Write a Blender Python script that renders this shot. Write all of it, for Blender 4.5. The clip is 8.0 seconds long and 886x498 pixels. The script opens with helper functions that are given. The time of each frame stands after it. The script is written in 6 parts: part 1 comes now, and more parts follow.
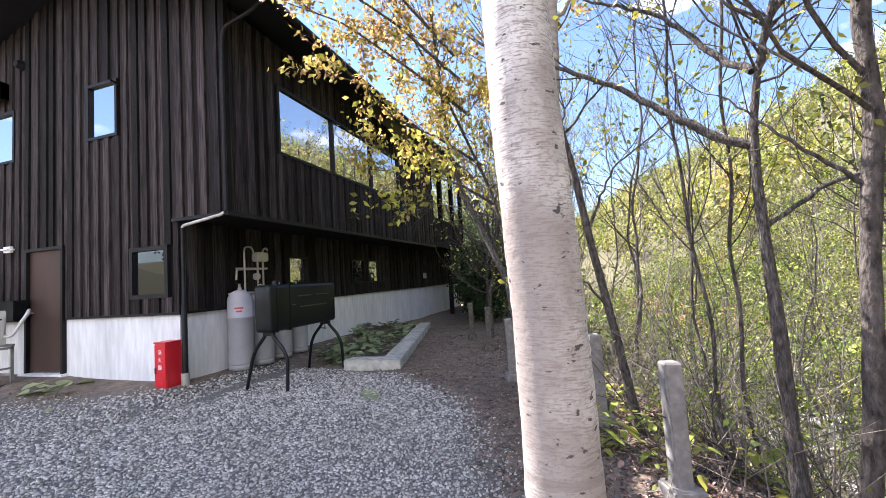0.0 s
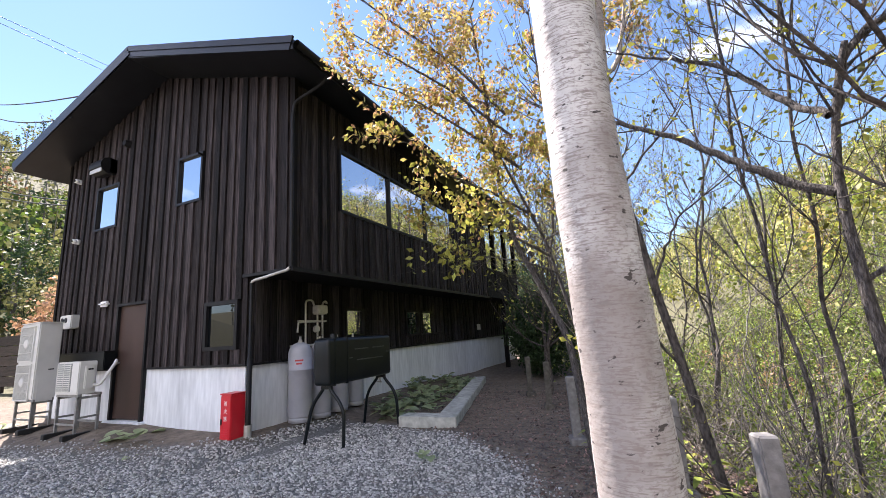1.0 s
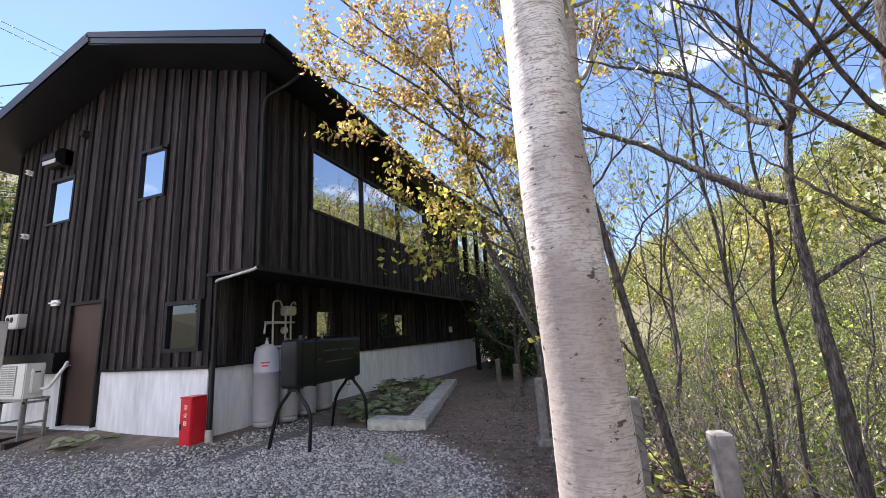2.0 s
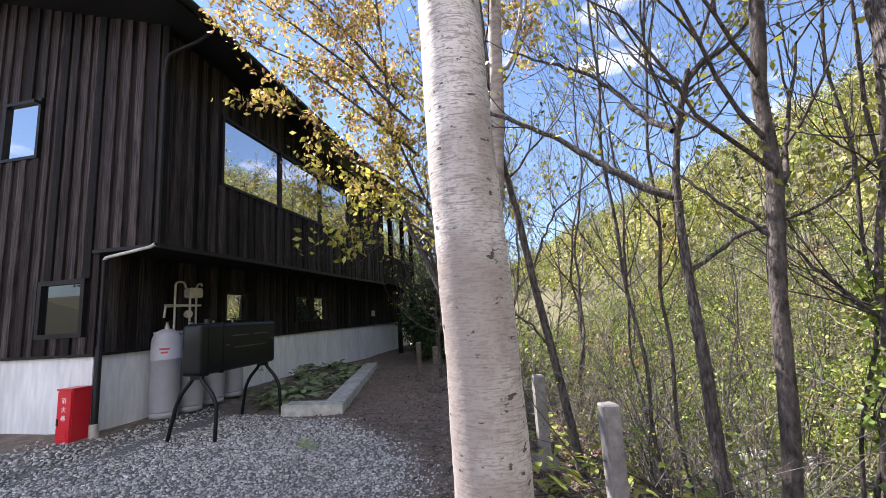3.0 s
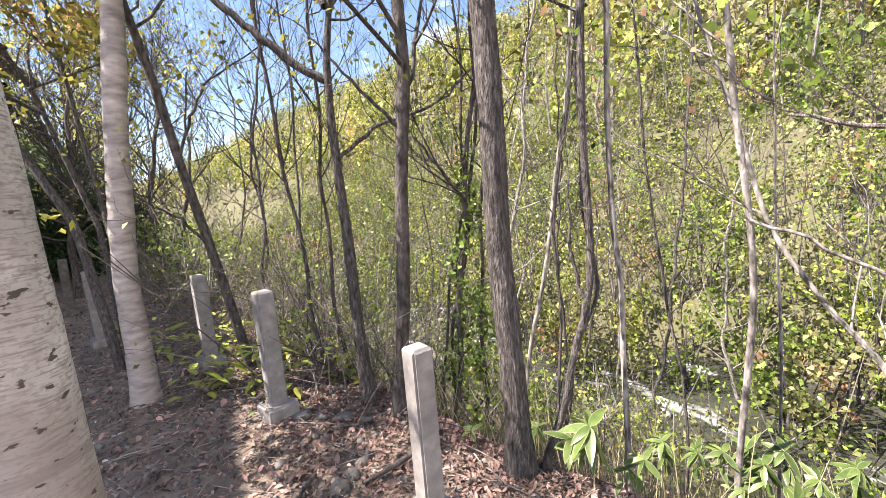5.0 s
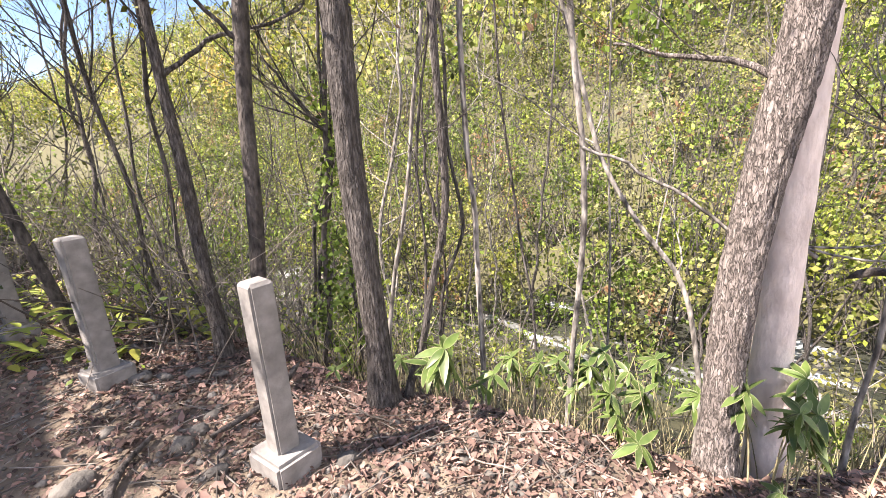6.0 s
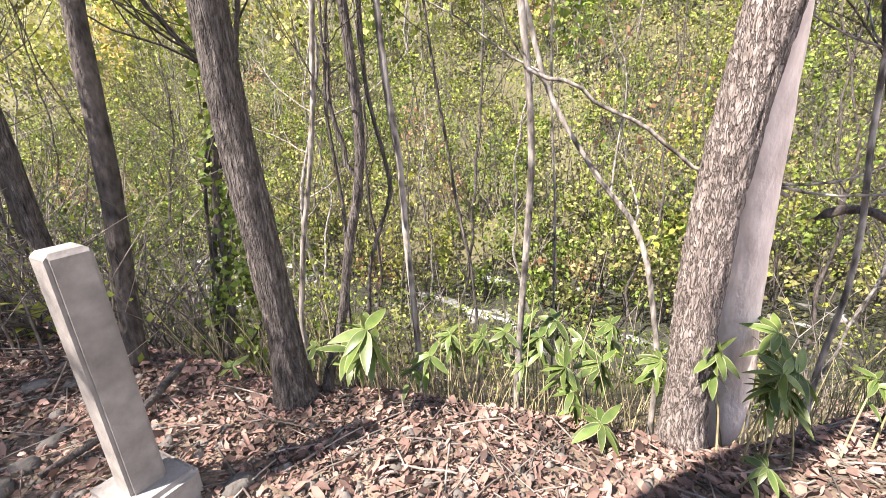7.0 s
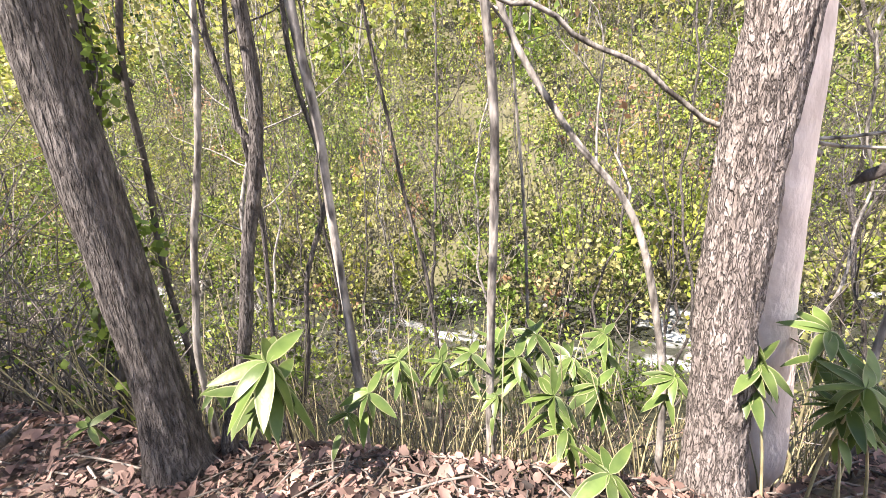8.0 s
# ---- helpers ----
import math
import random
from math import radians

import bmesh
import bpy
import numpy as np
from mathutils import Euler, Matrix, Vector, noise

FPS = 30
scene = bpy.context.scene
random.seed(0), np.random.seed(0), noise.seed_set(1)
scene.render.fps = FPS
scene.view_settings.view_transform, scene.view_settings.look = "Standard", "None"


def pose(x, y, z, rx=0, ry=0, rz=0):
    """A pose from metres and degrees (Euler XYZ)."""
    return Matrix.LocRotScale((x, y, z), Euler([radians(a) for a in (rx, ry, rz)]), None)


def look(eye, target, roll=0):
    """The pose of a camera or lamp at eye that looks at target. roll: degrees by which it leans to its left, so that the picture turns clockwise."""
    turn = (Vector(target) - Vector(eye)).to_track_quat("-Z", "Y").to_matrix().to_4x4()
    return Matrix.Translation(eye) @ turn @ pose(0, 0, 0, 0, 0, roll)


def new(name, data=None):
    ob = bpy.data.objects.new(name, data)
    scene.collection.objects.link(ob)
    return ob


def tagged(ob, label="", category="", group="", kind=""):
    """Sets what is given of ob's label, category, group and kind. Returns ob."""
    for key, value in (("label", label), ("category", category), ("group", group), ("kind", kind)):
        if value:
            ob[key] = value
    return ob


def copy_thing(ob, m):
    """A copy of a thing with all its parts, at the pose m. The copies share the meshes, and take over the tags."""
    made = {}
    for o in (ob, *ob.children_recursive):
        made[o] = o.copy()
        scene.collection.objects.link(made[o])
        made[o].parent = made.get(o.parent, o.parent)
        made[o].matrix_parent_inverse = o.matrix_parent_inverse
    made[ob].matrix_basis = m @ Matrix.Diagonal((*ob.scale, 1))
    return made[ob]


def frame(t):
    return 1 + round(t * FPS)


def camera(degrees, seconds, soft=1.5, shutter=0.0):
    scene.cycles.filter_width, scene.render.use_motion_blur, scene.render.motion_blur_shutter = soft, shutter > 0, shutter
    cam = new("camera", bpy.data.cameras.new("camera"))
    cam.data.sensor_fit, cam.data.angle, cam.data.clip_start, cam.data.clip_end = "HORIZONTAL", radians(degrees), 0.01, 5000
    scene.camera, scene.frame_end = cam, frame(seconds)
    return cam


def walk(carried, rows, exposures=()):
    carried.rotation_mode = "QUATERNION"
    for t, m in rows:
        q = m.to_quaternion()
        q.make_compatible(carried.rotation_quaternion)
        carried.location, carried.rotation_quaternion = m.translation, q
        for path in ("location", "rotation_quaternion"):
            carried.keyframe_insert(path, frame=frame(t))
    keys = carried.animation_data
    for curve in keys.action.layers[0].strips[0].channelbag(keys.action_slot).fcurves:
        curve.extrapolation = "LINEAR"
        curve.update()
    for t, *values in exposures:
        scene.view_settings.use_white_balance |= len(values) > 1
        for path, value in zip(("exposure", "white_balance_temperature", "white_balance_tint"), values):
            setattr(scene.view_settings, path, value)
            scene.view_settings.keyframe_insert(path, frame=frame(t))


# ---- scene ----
# camera: one slow pan from the house to the wooded bank, then a few steps towards the trees
cam = camera(93.7, 8.0, soft=0.45)
PATH = [
    (0, (0.009, 0.066, 1.365), (-0.594, 1.968, 1.504), -3.7),
    (0.5, (-0.005, 0.056, 1.386), (-0.758, 1.884, 1.687), -3.7),
    (1, (-0.015, 0.052, 1.414), (-0.825, 1.838, 1.803), -3.6),
    (2.5, (0.018, 0.087, 1.388), (-0.538, 1.972, 1.758), -3.3),
    (3, (0.047, 0.102, 1.382), (-0.316, 2.045, 1.684), -3.4),
    (3.5, (0.072, 0.118, 1.372), (-0.017, 2.105, 1.578), -3.6),
    (4, (0.136, 0.141, 1.334), (0.382, 2.124, 1.422), -3.7),
    (4.5, (0.21, 0.181, 1.321), (0.829, 2.081, 1.235), -4.2),
    (5, (0.307, 0.191, 1.289), (1.241, 1.937, 1.011), -4.7),
    (5.2, (0.313, 0.204, 1.306), (1.371, 1.859, 0.927), -4.6),
    (6.3, (0.48, 0.142, 1.116), (1.857, 1.481, 0.557), -2.9),
    (6.5, (0.483, 0.15, 1.112), (1.897, 1.43, 0.511), -2.9),
    (7, (0.703, 0.348, 0.976), (2.203, 1.513, 0.35), -2.9),
    (7.5, (0.855, 0.448, 0.864), (2.431, 1.531, 0.278), -3.1),
    (8, (1.014, 0.511, 0.772), (2.641, 1.549, 0.245), -3.8),
]
walk(cam, [(t, look(eye, target, roll)) for t, eye, target, roll in PATH],
     exposures=[(0.0, 2.2, 6500, 18), (0.6, 2.0, 6450, 18), (1.2, 1.85, 6450, 18), (2.5, 1.7, 6450, 18), (4.0, 1.95, 6650, 18), (5.2, 2.05, 6850, 18), (6.5, 1.95, 6950, 18), (8.0, 2.1, 6850, 17)])

# ---- world and sun
SUN_AZ, SUN_EL = -66.0, 51.5  # degrees clockwise from +y, and above the horizon
world = bpy.data.worlds.new("sky")
scene.world = world
world.use_nodes = True
wn, wl = world.node_tree.nodes, world.node_tree.links
wn.clear()
sky = wn.new("ShaderNodeTexSky")
sky.sky_type, sky.sun_disc = "NISHITA", False
sky.sun_elevation, sky.sun_rotation = radians(SUN_EL), radians(SUN_AZ)
sky.air_density, sky.dust_density, sky.ozone_density = 1.0, 0.05, 3.5
wco = wn.new("ShaderNodeTexCoord")
wmap = wn.new("ShaderNodeMapping")
wmap.inputs["Scale"].default_value = (1.0, 1.0, 2.2)
wmap.inputs["Location"].default_value = (0.35, 0.1, 0.0)
cloud = wn.new("ShaderNodeTexNoise")
cloud.inputs["Scale"].default_value, cloud.inputs["Detail"].default_value = 2.6, 7.0
cramp = wn.new("ShaderNodeValToRGB")
cramp.color_ramp.elements[0].position, cramp.color_ramp.elements[1].position = 0.63, 0.80
cmix = wn.new("ShaderNodeMixRGB")
cmix.inputs[2].default_value = (16.5, 16.4, 16.9, 1)
bg, wout = wn.new("ShaderNodeBackground"), wn.new("ShaderNodeOutputWorld")
bg.inputs["Strength"].default_value = 0.075
wl.new(wco.outputs["Generated"], wmap.inputs[0])
wl.new(wmap.outputs[0], cloud.inputs["Vector"])
# the clouds thicken towards -y, an unseen bright bank that fills the shade
wsep, wbias = wn.new("ShaderNodeSeparateXYZ"), wn.new("ShaderNodeMapRange")
wbias.inputs[1].default_value, wbias.inputs[2].default_value, wbias.inputs[3].default_value, wbias.inputs[4].default_value = 0.10, -0.80, 0.0, 0.22
wadd = wn.new("ShaderNodeMath")
wl.new(wco.outputs["Generated"], wsep.inputs[0])
wl.new(wsep.outputs["Y"], wbias.inputs[0])
wl.new(cloud.outputs["Fac"], wadd.inputs[0])
wl.new(wbias.outputs[0], wadd.inputs[1])
wl.new(wadd.outputs[0], cramp.inputs[0])
wl.new(cramp.outputs[0], cmix.inputs[0])
wl.new(sky.outputs[0], cmix.inputs[1])
wl.new(cmix.outputs[0], bg.inputs[0])
wl.new(bg.outputs[0], wout.inputs[0])

sun = new("sun", bpy.data.lights.new("sun", "SUN"))
sun.data.energy, sun.data.angle, sun.data.color = 5.0, radians(0.5), (1.0, 0.94, 0.85)
saz, sel = radians(SUN_AZ), radians(SUN_EL)
SUN_DIR = Vector((math.sin(saz) * math.cos(sel), math.cos(saz) * math.cos(sel), math.sin(sel)))
sun.matrix_world = look(SUN_DIR * 50, (0, 0, 0))


# ---- materials
def mat(name, dark, light, scale=6.0, stretch=(1, 1, 1), rough=0.75, bump=0.3, fine=40.0, spread=0.0,
        island=0.0, metal=0.0, leaf=0.0, stain=0.35, contrast=0.25, ior=1.45, depth=0.02):
    """Two colours by a noise, broad stains over it, fine relief; spread: from thing to thing, island: from piece to piece."""
    m = bpy.data.materials.new(name)
    m.use_nodes = True
    n, l = m.node_tree.nodes, m.node_tree.links
    bs = n["Principled BSDF"]
    co, mp = n.new("ShaderNodeTexCoord"), n.new("ShaderNodeMapping")
    mp.inputs["Scale"].default_value = stretch
    l.new(co.outputs["Object"], mp.inputs["Vector"])
    info = n.new("ShaderNodeObjectInfo")
    if spread:
        off = n.new("ShaderNodeVectorMath")
        off.operation = "SCALE"
        off.inputs[0].default_value = (17.0, 31.0, 23.0)
        l.new(info.outputs["Random"], off.inputs["Scale"])
        l.new(off.outputs[0], mp.inputs["Location"])
    a, b = n.new("ShaderNodeTexNoise"), n.new("ShaderNodeTexNoise")
    a.inputs["Scale"].default_value, a.inputs["Detail"].default_value = scale, 6.0
    b.inputs["Scale"].default_value, b.inputs["Detail"].default_value = scale * 0.17, 3.0
    for t in (a, b):
        l.new(mp.outputs[0], t.inputs["Vector"])
    ramp = n.new("ShaderNodeValToRGB")
    ramp.color_ramp.elements[0].position, ramp.color_ramp.elements[1].position = 0.5 - contrast, 0.5 + contrast
    ramp.color_ramp.elements[0].color, ramp.color_ramp.elements[1].color = (*dark, 1), (*light, 1)
    l.new(a.outputs["Fac"], ramp.inputs[0])
    col = ramp.outputs[0]

    def scaled(col, source, low, high):
        r = n.new("ShaderNodeMapRange")
        r.inputs[3].default_value, r.inputs[4].default_value = low, high
        l.new(source, r.inputs[0])
        v = n.new("ShaderNodeVectorMath")
        v.operation = "SCALE"
        l.new(col, v.inputs[0])
        l.new(r.outputs[0], v.inputs["Scale"])
        return v.outputs[0]

    if stain:
        col = scaled(col, b.outputs["Fac"], 1 - stain, 1 + stain)
    if spread:
        col = scaled(col, info.outputs["Random"], 1 - spread, 1 + spread)
    if island:
        geo = n.new("ShaderNodeNewGeometry")
        col = scaled(col, geo.outputs["Random Per Island"], 1 - island, 1 + island)
    l.new(col, bs.inputs["Base Color"])
    bs.inputs["Roughness"].default_value, bs.inputs["Metallic"].default_value = rough, metal
    bs.inputs["IOR"].default_value = ior
    if bump:
        f, bp = n.new("ShaderNodeTexNoise"), n.new("ShaderNodeBump")
        f.inputs["Scale"].default_value, f.inputs["Detail"].default_value = fine, 4.0
        l.new(mp.outputs[0], f.inputs["Vector"])
        bp.inputs["Strength"].default_value, bp.inputs["Distance"].default_value = bump, depth
        l.new(f.outputs["Fac"], bp.inputs["Height"])
        l.new(bp.outputs[0], bs.inputs["Normal"])
    if leaf:
        tr, mx = n.new("ShaderNodeBsdfTranslucent"), n.new("ShaderNodeMixShader")
        l.new(col, tr.inputs["Color"])
        mx.inputs[0].default_value = leaf
        l.new(bs.outputs[0], mx.inputs[1])
        l.new(tr.outputs[0], mx.inputs[2])
        l.new(mx.outputs[0], n["Material Output"].inputs[0])
    return m


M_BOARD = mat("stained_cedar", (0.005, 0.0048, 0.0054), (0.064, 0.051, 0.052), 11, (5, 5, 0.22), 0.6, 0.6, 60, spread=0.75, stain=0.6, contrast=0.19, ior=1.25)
# side boards: the front's cedar in a darker copy, shade put into colour
M_BOARD_SIDE = mat("shaded_cedar", (0.004, 0.004, 0.0045), (0.046, 0.039, 0.041), 11, (5, 5, 0.22), 0.6, 0.6, 60, spread=0.7, stain=0.6, contrast=0.19, ior=1.2)
M_BLACK_WOOD = mat("black_timber", (0.006, 0.0055, 0.0055), (0.014, 0.012, 0.012), 8, (1, 1, 0.3), 0.7, 0.3, ior=1.2)
M_ROOF = mat("dark_sheet_metal", (0.007, 0.007, 0.009), (0.014, 0.015, 0.018), 3, rough=0.38, bump=0.05, ior=1.38)
M_TRIM = mat("dark_trim_metal", (0.010, 0.010, 0.011), (0.018, 0.018, 0.020), 5, rough=0.4, bump=0.05, ior=1.25)
M_CONCRETE = mat("cast_concrete", (0.58, 0.60, 0.62), (0.80, 0.82, 0.84), 5, (3, 3, 0.5), 0.85, 0.15, 30, stain=0.25)
M_KERB = mat("weathered_kerb_concrete", (0.26, 0.265, 0.235), (0.58, 0.585, 0.54), 9, rough=0.9, bump=0.4, fine=60, stain=0.3)
M_POST = mat("grey_post_concrete", (0.145, 0.137, 0.132), (0.29, 0.277, 0.268), 18, rough=0.9, bump=0.4, fine=90, stain=0.3, depth=0.006)
M_POST_OLD = mat("mossy_old_post", (0.045, 0.042, 0.036), (0.135, 0.125, 0.108), 18, rough=0.95, bump=0.5, fine=90, stain=0.4, depth=0.006)
M_DOOR = mat("brown_steel_door", (0.050, 0.031, 0.025), (0.070, 0.044, 0.036), 3, (1, 1, 0.2), 0.45, 0.03, ior=1.3)
M_CLEAR = mat("dark_window_glass", (0.006, 0.008, 0.010), (0.008, 0.010, 0.012), 1, rough=0.02, bump=0, stain=0, ior=1.75)
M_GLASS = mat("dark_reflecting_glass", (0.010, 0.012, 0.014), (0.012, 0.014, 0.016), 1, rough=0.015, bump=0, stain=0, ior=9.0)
M_RED = mat("red_enamel", (0.50, 0.015, 0.025), (0.62, 0.02, 0.035), 4, rough=0.35, bump=0.03)
M_WHITE = mat("white_marking", (0.75, 0.75, 0.75), (0.82, 0.82, 0.82), 4, rough=0.5, bump=0)
M_CYL = mat("grey_painted_steel", (0.36, 0.365, 0.41), (0.47, 0.475, 0.52), 4, rough=0.45, bump=0.04, stain=0.2)
M_REDINK = mat("red_lettering", (0.45, 0.05, 0.05), (0.55, 0.08, 0.07), 4, rough=0.5, bump=0)
M_TANK = mat("black_enamel", (0.005, 0.007, 0.009), (0.009, 0.012, 0.014), 3, rough=0.30, bump=0.03, ior=1.33)
M_PIPE = mat("galvanised_pipe", (0.42, 0.41, 0.38), (0.6, 0.58, 0.54), 12, rough=0.45, bump=0.05, metal=0.4)
M_AC = mat("ivory_painted_sheet", (0.56, 0.555, 0.53), (0.66, 0.65, 0.62), 3, rough=0.4, bump=0.02, stain=0.12)
M_GRILLE = mat("pale_grey_grille", (0.20, 0.215, 0.21), (0.30, 0.315, 0.305), 5, rough=0.5, bump=0.02)
M_DARK = mat("dark_recess", (0.012, 0.012, 0.012), (0.02, 0.02, 0.02), 5, rough=0.7, bump=0)
M_WATER = mat("shallow_river_water", (0.025, 0.028, 0.022), (0.06, 0.062, 0.05), 1.2, rough=0.08, bump=0.6, fine=5.0, depth=0.05)
M_STONE = mat("grey_gravel", (0.22, 0.215, 0.205), (0.60, 0.59, 0.56), 30, rough=0.85, bump=0.2, fine=80, island=0.5)
M_COBBLE = mat("dusty_stone", (0.05, 0.046, 0.042), (0.165, 0.153, 0.14), 14, rough=0.9, bump=0.5, spread=0.3, stain=0.4)
M_BOULDER = mat("river_stone", (0.09, 0.084, 0.078), (0.26, 0.243, 0.225), 9, rough=0.85, bump=0.3, spread=0.3)
M_LITTER = mat("dry_leaf_litter", (0.045, 0.03, 0.025), (0.34, 0.215, 0.178), 7, rough=0.75, bump=0.1, island=0.85, leaf=0.12)
M_TWIG = mat("grey_twig", (0.05, 0.043, 0.037), (0.25, 0.22, 0.195), 20, rough=0.85, bump=0.2, island=0.6)
M_BARK = mat("grey_brown_bark", (0.022, 0.019, 0.018), (0.2, 0.18, 0.171), 22, (3, 3, 0.8), 0.9, 1.0, 60, stain=0.3, depth=0.015, contrast=0.2)
M_BARK_ROUGH = mat("cracked_flaky_bark", (0.15, 0.128, 0.118), (0.36, 0.315, 0.295), 34, (1.6, 1.6, 0.6), 0.9, 1.0, 110, stain=0.15, depth=0.012, contrast=0.18)
M_BARK_DARK = mat("dark_lichened_bark", (0.018, 0.015, 0.014), (0.12, 0.104, 0.096), 20, (2, 2, 0.8), 0.9, 0.9, 40, stain=0.4, depth=0.015, contrast=0.2)
M_BARK_WHITE = mat("pinkish_white_bark", (0.56, 0.465, 0.425), (0.88, 0.765, 0.71), 22, (1, 1, 0.5), 0.8, 0.9, 60, stain=0.3, depth=0.008)
M_BARK_RINGED = mat("ringed_grey_bark", (0.17, 0.145, 0.135), (0.46, 0.41, 0.385), 9, (1, 1, 3.0), 0.85, 0.6, 40, stain=0.3, depth=0.008)
M_BARK_PALE = mat("pale_sapling_bark", (0.06, 0.053, 0.048), (0.36, 0.335, 0.31), 40, (1, 1, 0.35), 0.9, 0.9, 70, stain=0.5, depth=0.008, contrast=0.16)
M_LEAF = mat("fresh_spring_leaf", (0.17, 0.185, 0.028), (0.40, 0.385, 0.08), 2.0, rough=0.55, bump=0, island=0.72, leaf=0.36, stain=0.25)
M_LEAF_LIME = mat("lime_spring_leaf", (0.13, 0.175, 0.026), (0.32, 0.365, 0.07), 2.0, rough=0.55, bump=0, island=0.72, leaf=0.36, stain=0.25)
M_LEAF_PALE = mat("pale_straw_leaf", (0.27, 0.26, 0.10), (0.48, 0.45, 0.18), 2.0, rough=0.6, bump=0, island=0.3, leaf=0.4, stain=0.2)
M_LEAF_GREEN = mat("mid_green_leaf", (0.06, 0.105, 0.018), (0.21, 0.285, 0.048), 2.0, rough=0.55, bump=0, island=0.72, leaf=0.28, stain=0.25)
M_LEAF_GOLD = mat("young_bronze_gold_leaf", (0.33, 0.225, 0.07), (0.56, 0.46, 0.14), 3.0, rough=0.55, bump=0, island=0.4, leaf=0.5, stain=0.2)
M_LEAF_BRONZE = mat("young_bronze_leaf", (0.30, 0.155, 0.095), (0.50, 0.30, 0.17), 3.0, rough=0.55, bump=0, island=0.45, leaf=0.45, stain=0.2)
M_LEAF_RUST = mat("rust_brown_leaf", (0.26, 0.15, 0.085), (0.46, 0.28, 0.16), 2.0, rough=0.6, bump=0, island=0.4, leaf=0.35)
M_LEAF_OLIVE = mat("olive_grey_leaf", (0.11, 0.115, 0.042), (0.28, 0.27, 0.105), 1.0, rough=0.7, bump=0, island=0.5, leaf=0.25)
M_LEAF_PINE = mat("dark_conifer_leaf", (0.02, 0.045, 0.015), (0.05, 0.09, 0.03), 1.0, rough=0.7, bump=0, island=0.4, leaf=0.15)
M_BUTTERBUR = mat("broad_weed_leaf", (0.21, 0.26, 0.13), (0.42, 0.48, 0.27), 6.0, rough=0.6, bump=0.1, island=0.35, leaf=0.3)
M_STRAW = mat("dry_straw_stem", (0.18, 0.155, 0.085), (0.42, 0.38, 0.22), 20, rough=0.8, bump=0.1, island=0.4)
# highlights on the tank's pressed ribs, put into a lighter enamel colour
M_RIB = mat("rib_highlight_enamel", (0.04, 0.045, 0.05), (0.08, 0.085, 0.09), 8, rough=0.4, bump=0.05)
M_CABLE = mat("black_cable", (0.01, 0.01, 0.01), (0.02, 0.02, 0.02), 5, rough=0.6, bump=0)
M_FENCE = mat("dark_fence_plank", (0.03, 0.022, 0.018), (0.07, 0.05, 0.04), 6, (0.3, 3, 3), 0.8, 0.4, spread=0.3)


def birch_bark():
    """White birch: pale paper bark with fine cross streaks, grey-brown weathered patches, ring scars and small dark specks."""
    m = mat("white_birch_bark", (0.45, 0.437, 0.43), (0.72, 0.705, 0.69), 5, (1, 1, 1.5), 0.7, 0.6, 34, stain=0.12, depth=0.004)
    n, l = m.node_tree.nodes, m.node_tree.links
    bs = n["Principled BSDF"]
    base = bs.inputs["Base Color"].links[0].from_socket
    co = n["Texture Coordinate"]
    for scale, stretch, low, high, colour, amount in ((3.0, (1, 1, 0.7), 0.41, 0.57, (0.24, 0.208, 0.193), 0.85),
                                                       (26, (1, 1, 9), 0.51, 0.63, (0.22, 0.185, 0.17), 0.8),
                                                       (90, (1, 1, 1.6), 0.52, 0.62, (0.22, 0.18, 0.17), 0.5),
                                                       (1.1, (0.25, 0.25, 9), 0.63, 0.70, (0.20, 0.17, 0.16), 0.6),
                                                       (9, (1, 1, 5.0), 0.60, 0.74, (0.16, 0.135, 0.125), 0.6),
                                                       (27, (1, 1, 1.9), 0.645, 0.68, (0.05, 0.042, 0.04), 0.95)):
        mp, t, r, x = (n.new("ShaderNodeMapping"), n.new("ShaderNodeTexNoise"), n.new("ShaderNodeMapRange"), n.new("ShaderNodeMixRGB"))
        mp.inputs["Scale"].default_value = stretch
        t.inputs["Scale"].default_value, t.inputs["Detail"].default_value = scale, 4.0
        r.inputs[1].default_value, r.inputs[2].default_value, r.inputs[4].default_value = low, high, amount
        x.inputs[2].default_value = (*colour, 1)
        l.new(co.outputs["Object"], mp.inputs[0])
        l.new(mp.outputs[0], t.inputs["Vector"])
        l.new(t.outputs["Fac"], r.inputs[0])
        l.new(r.outputs[0], x.inputs[0])
        l.new(base, x.inputs[1])
        base = x.outputs[0]
    l.new(base, bs.inputs["Base Color"])
    return m


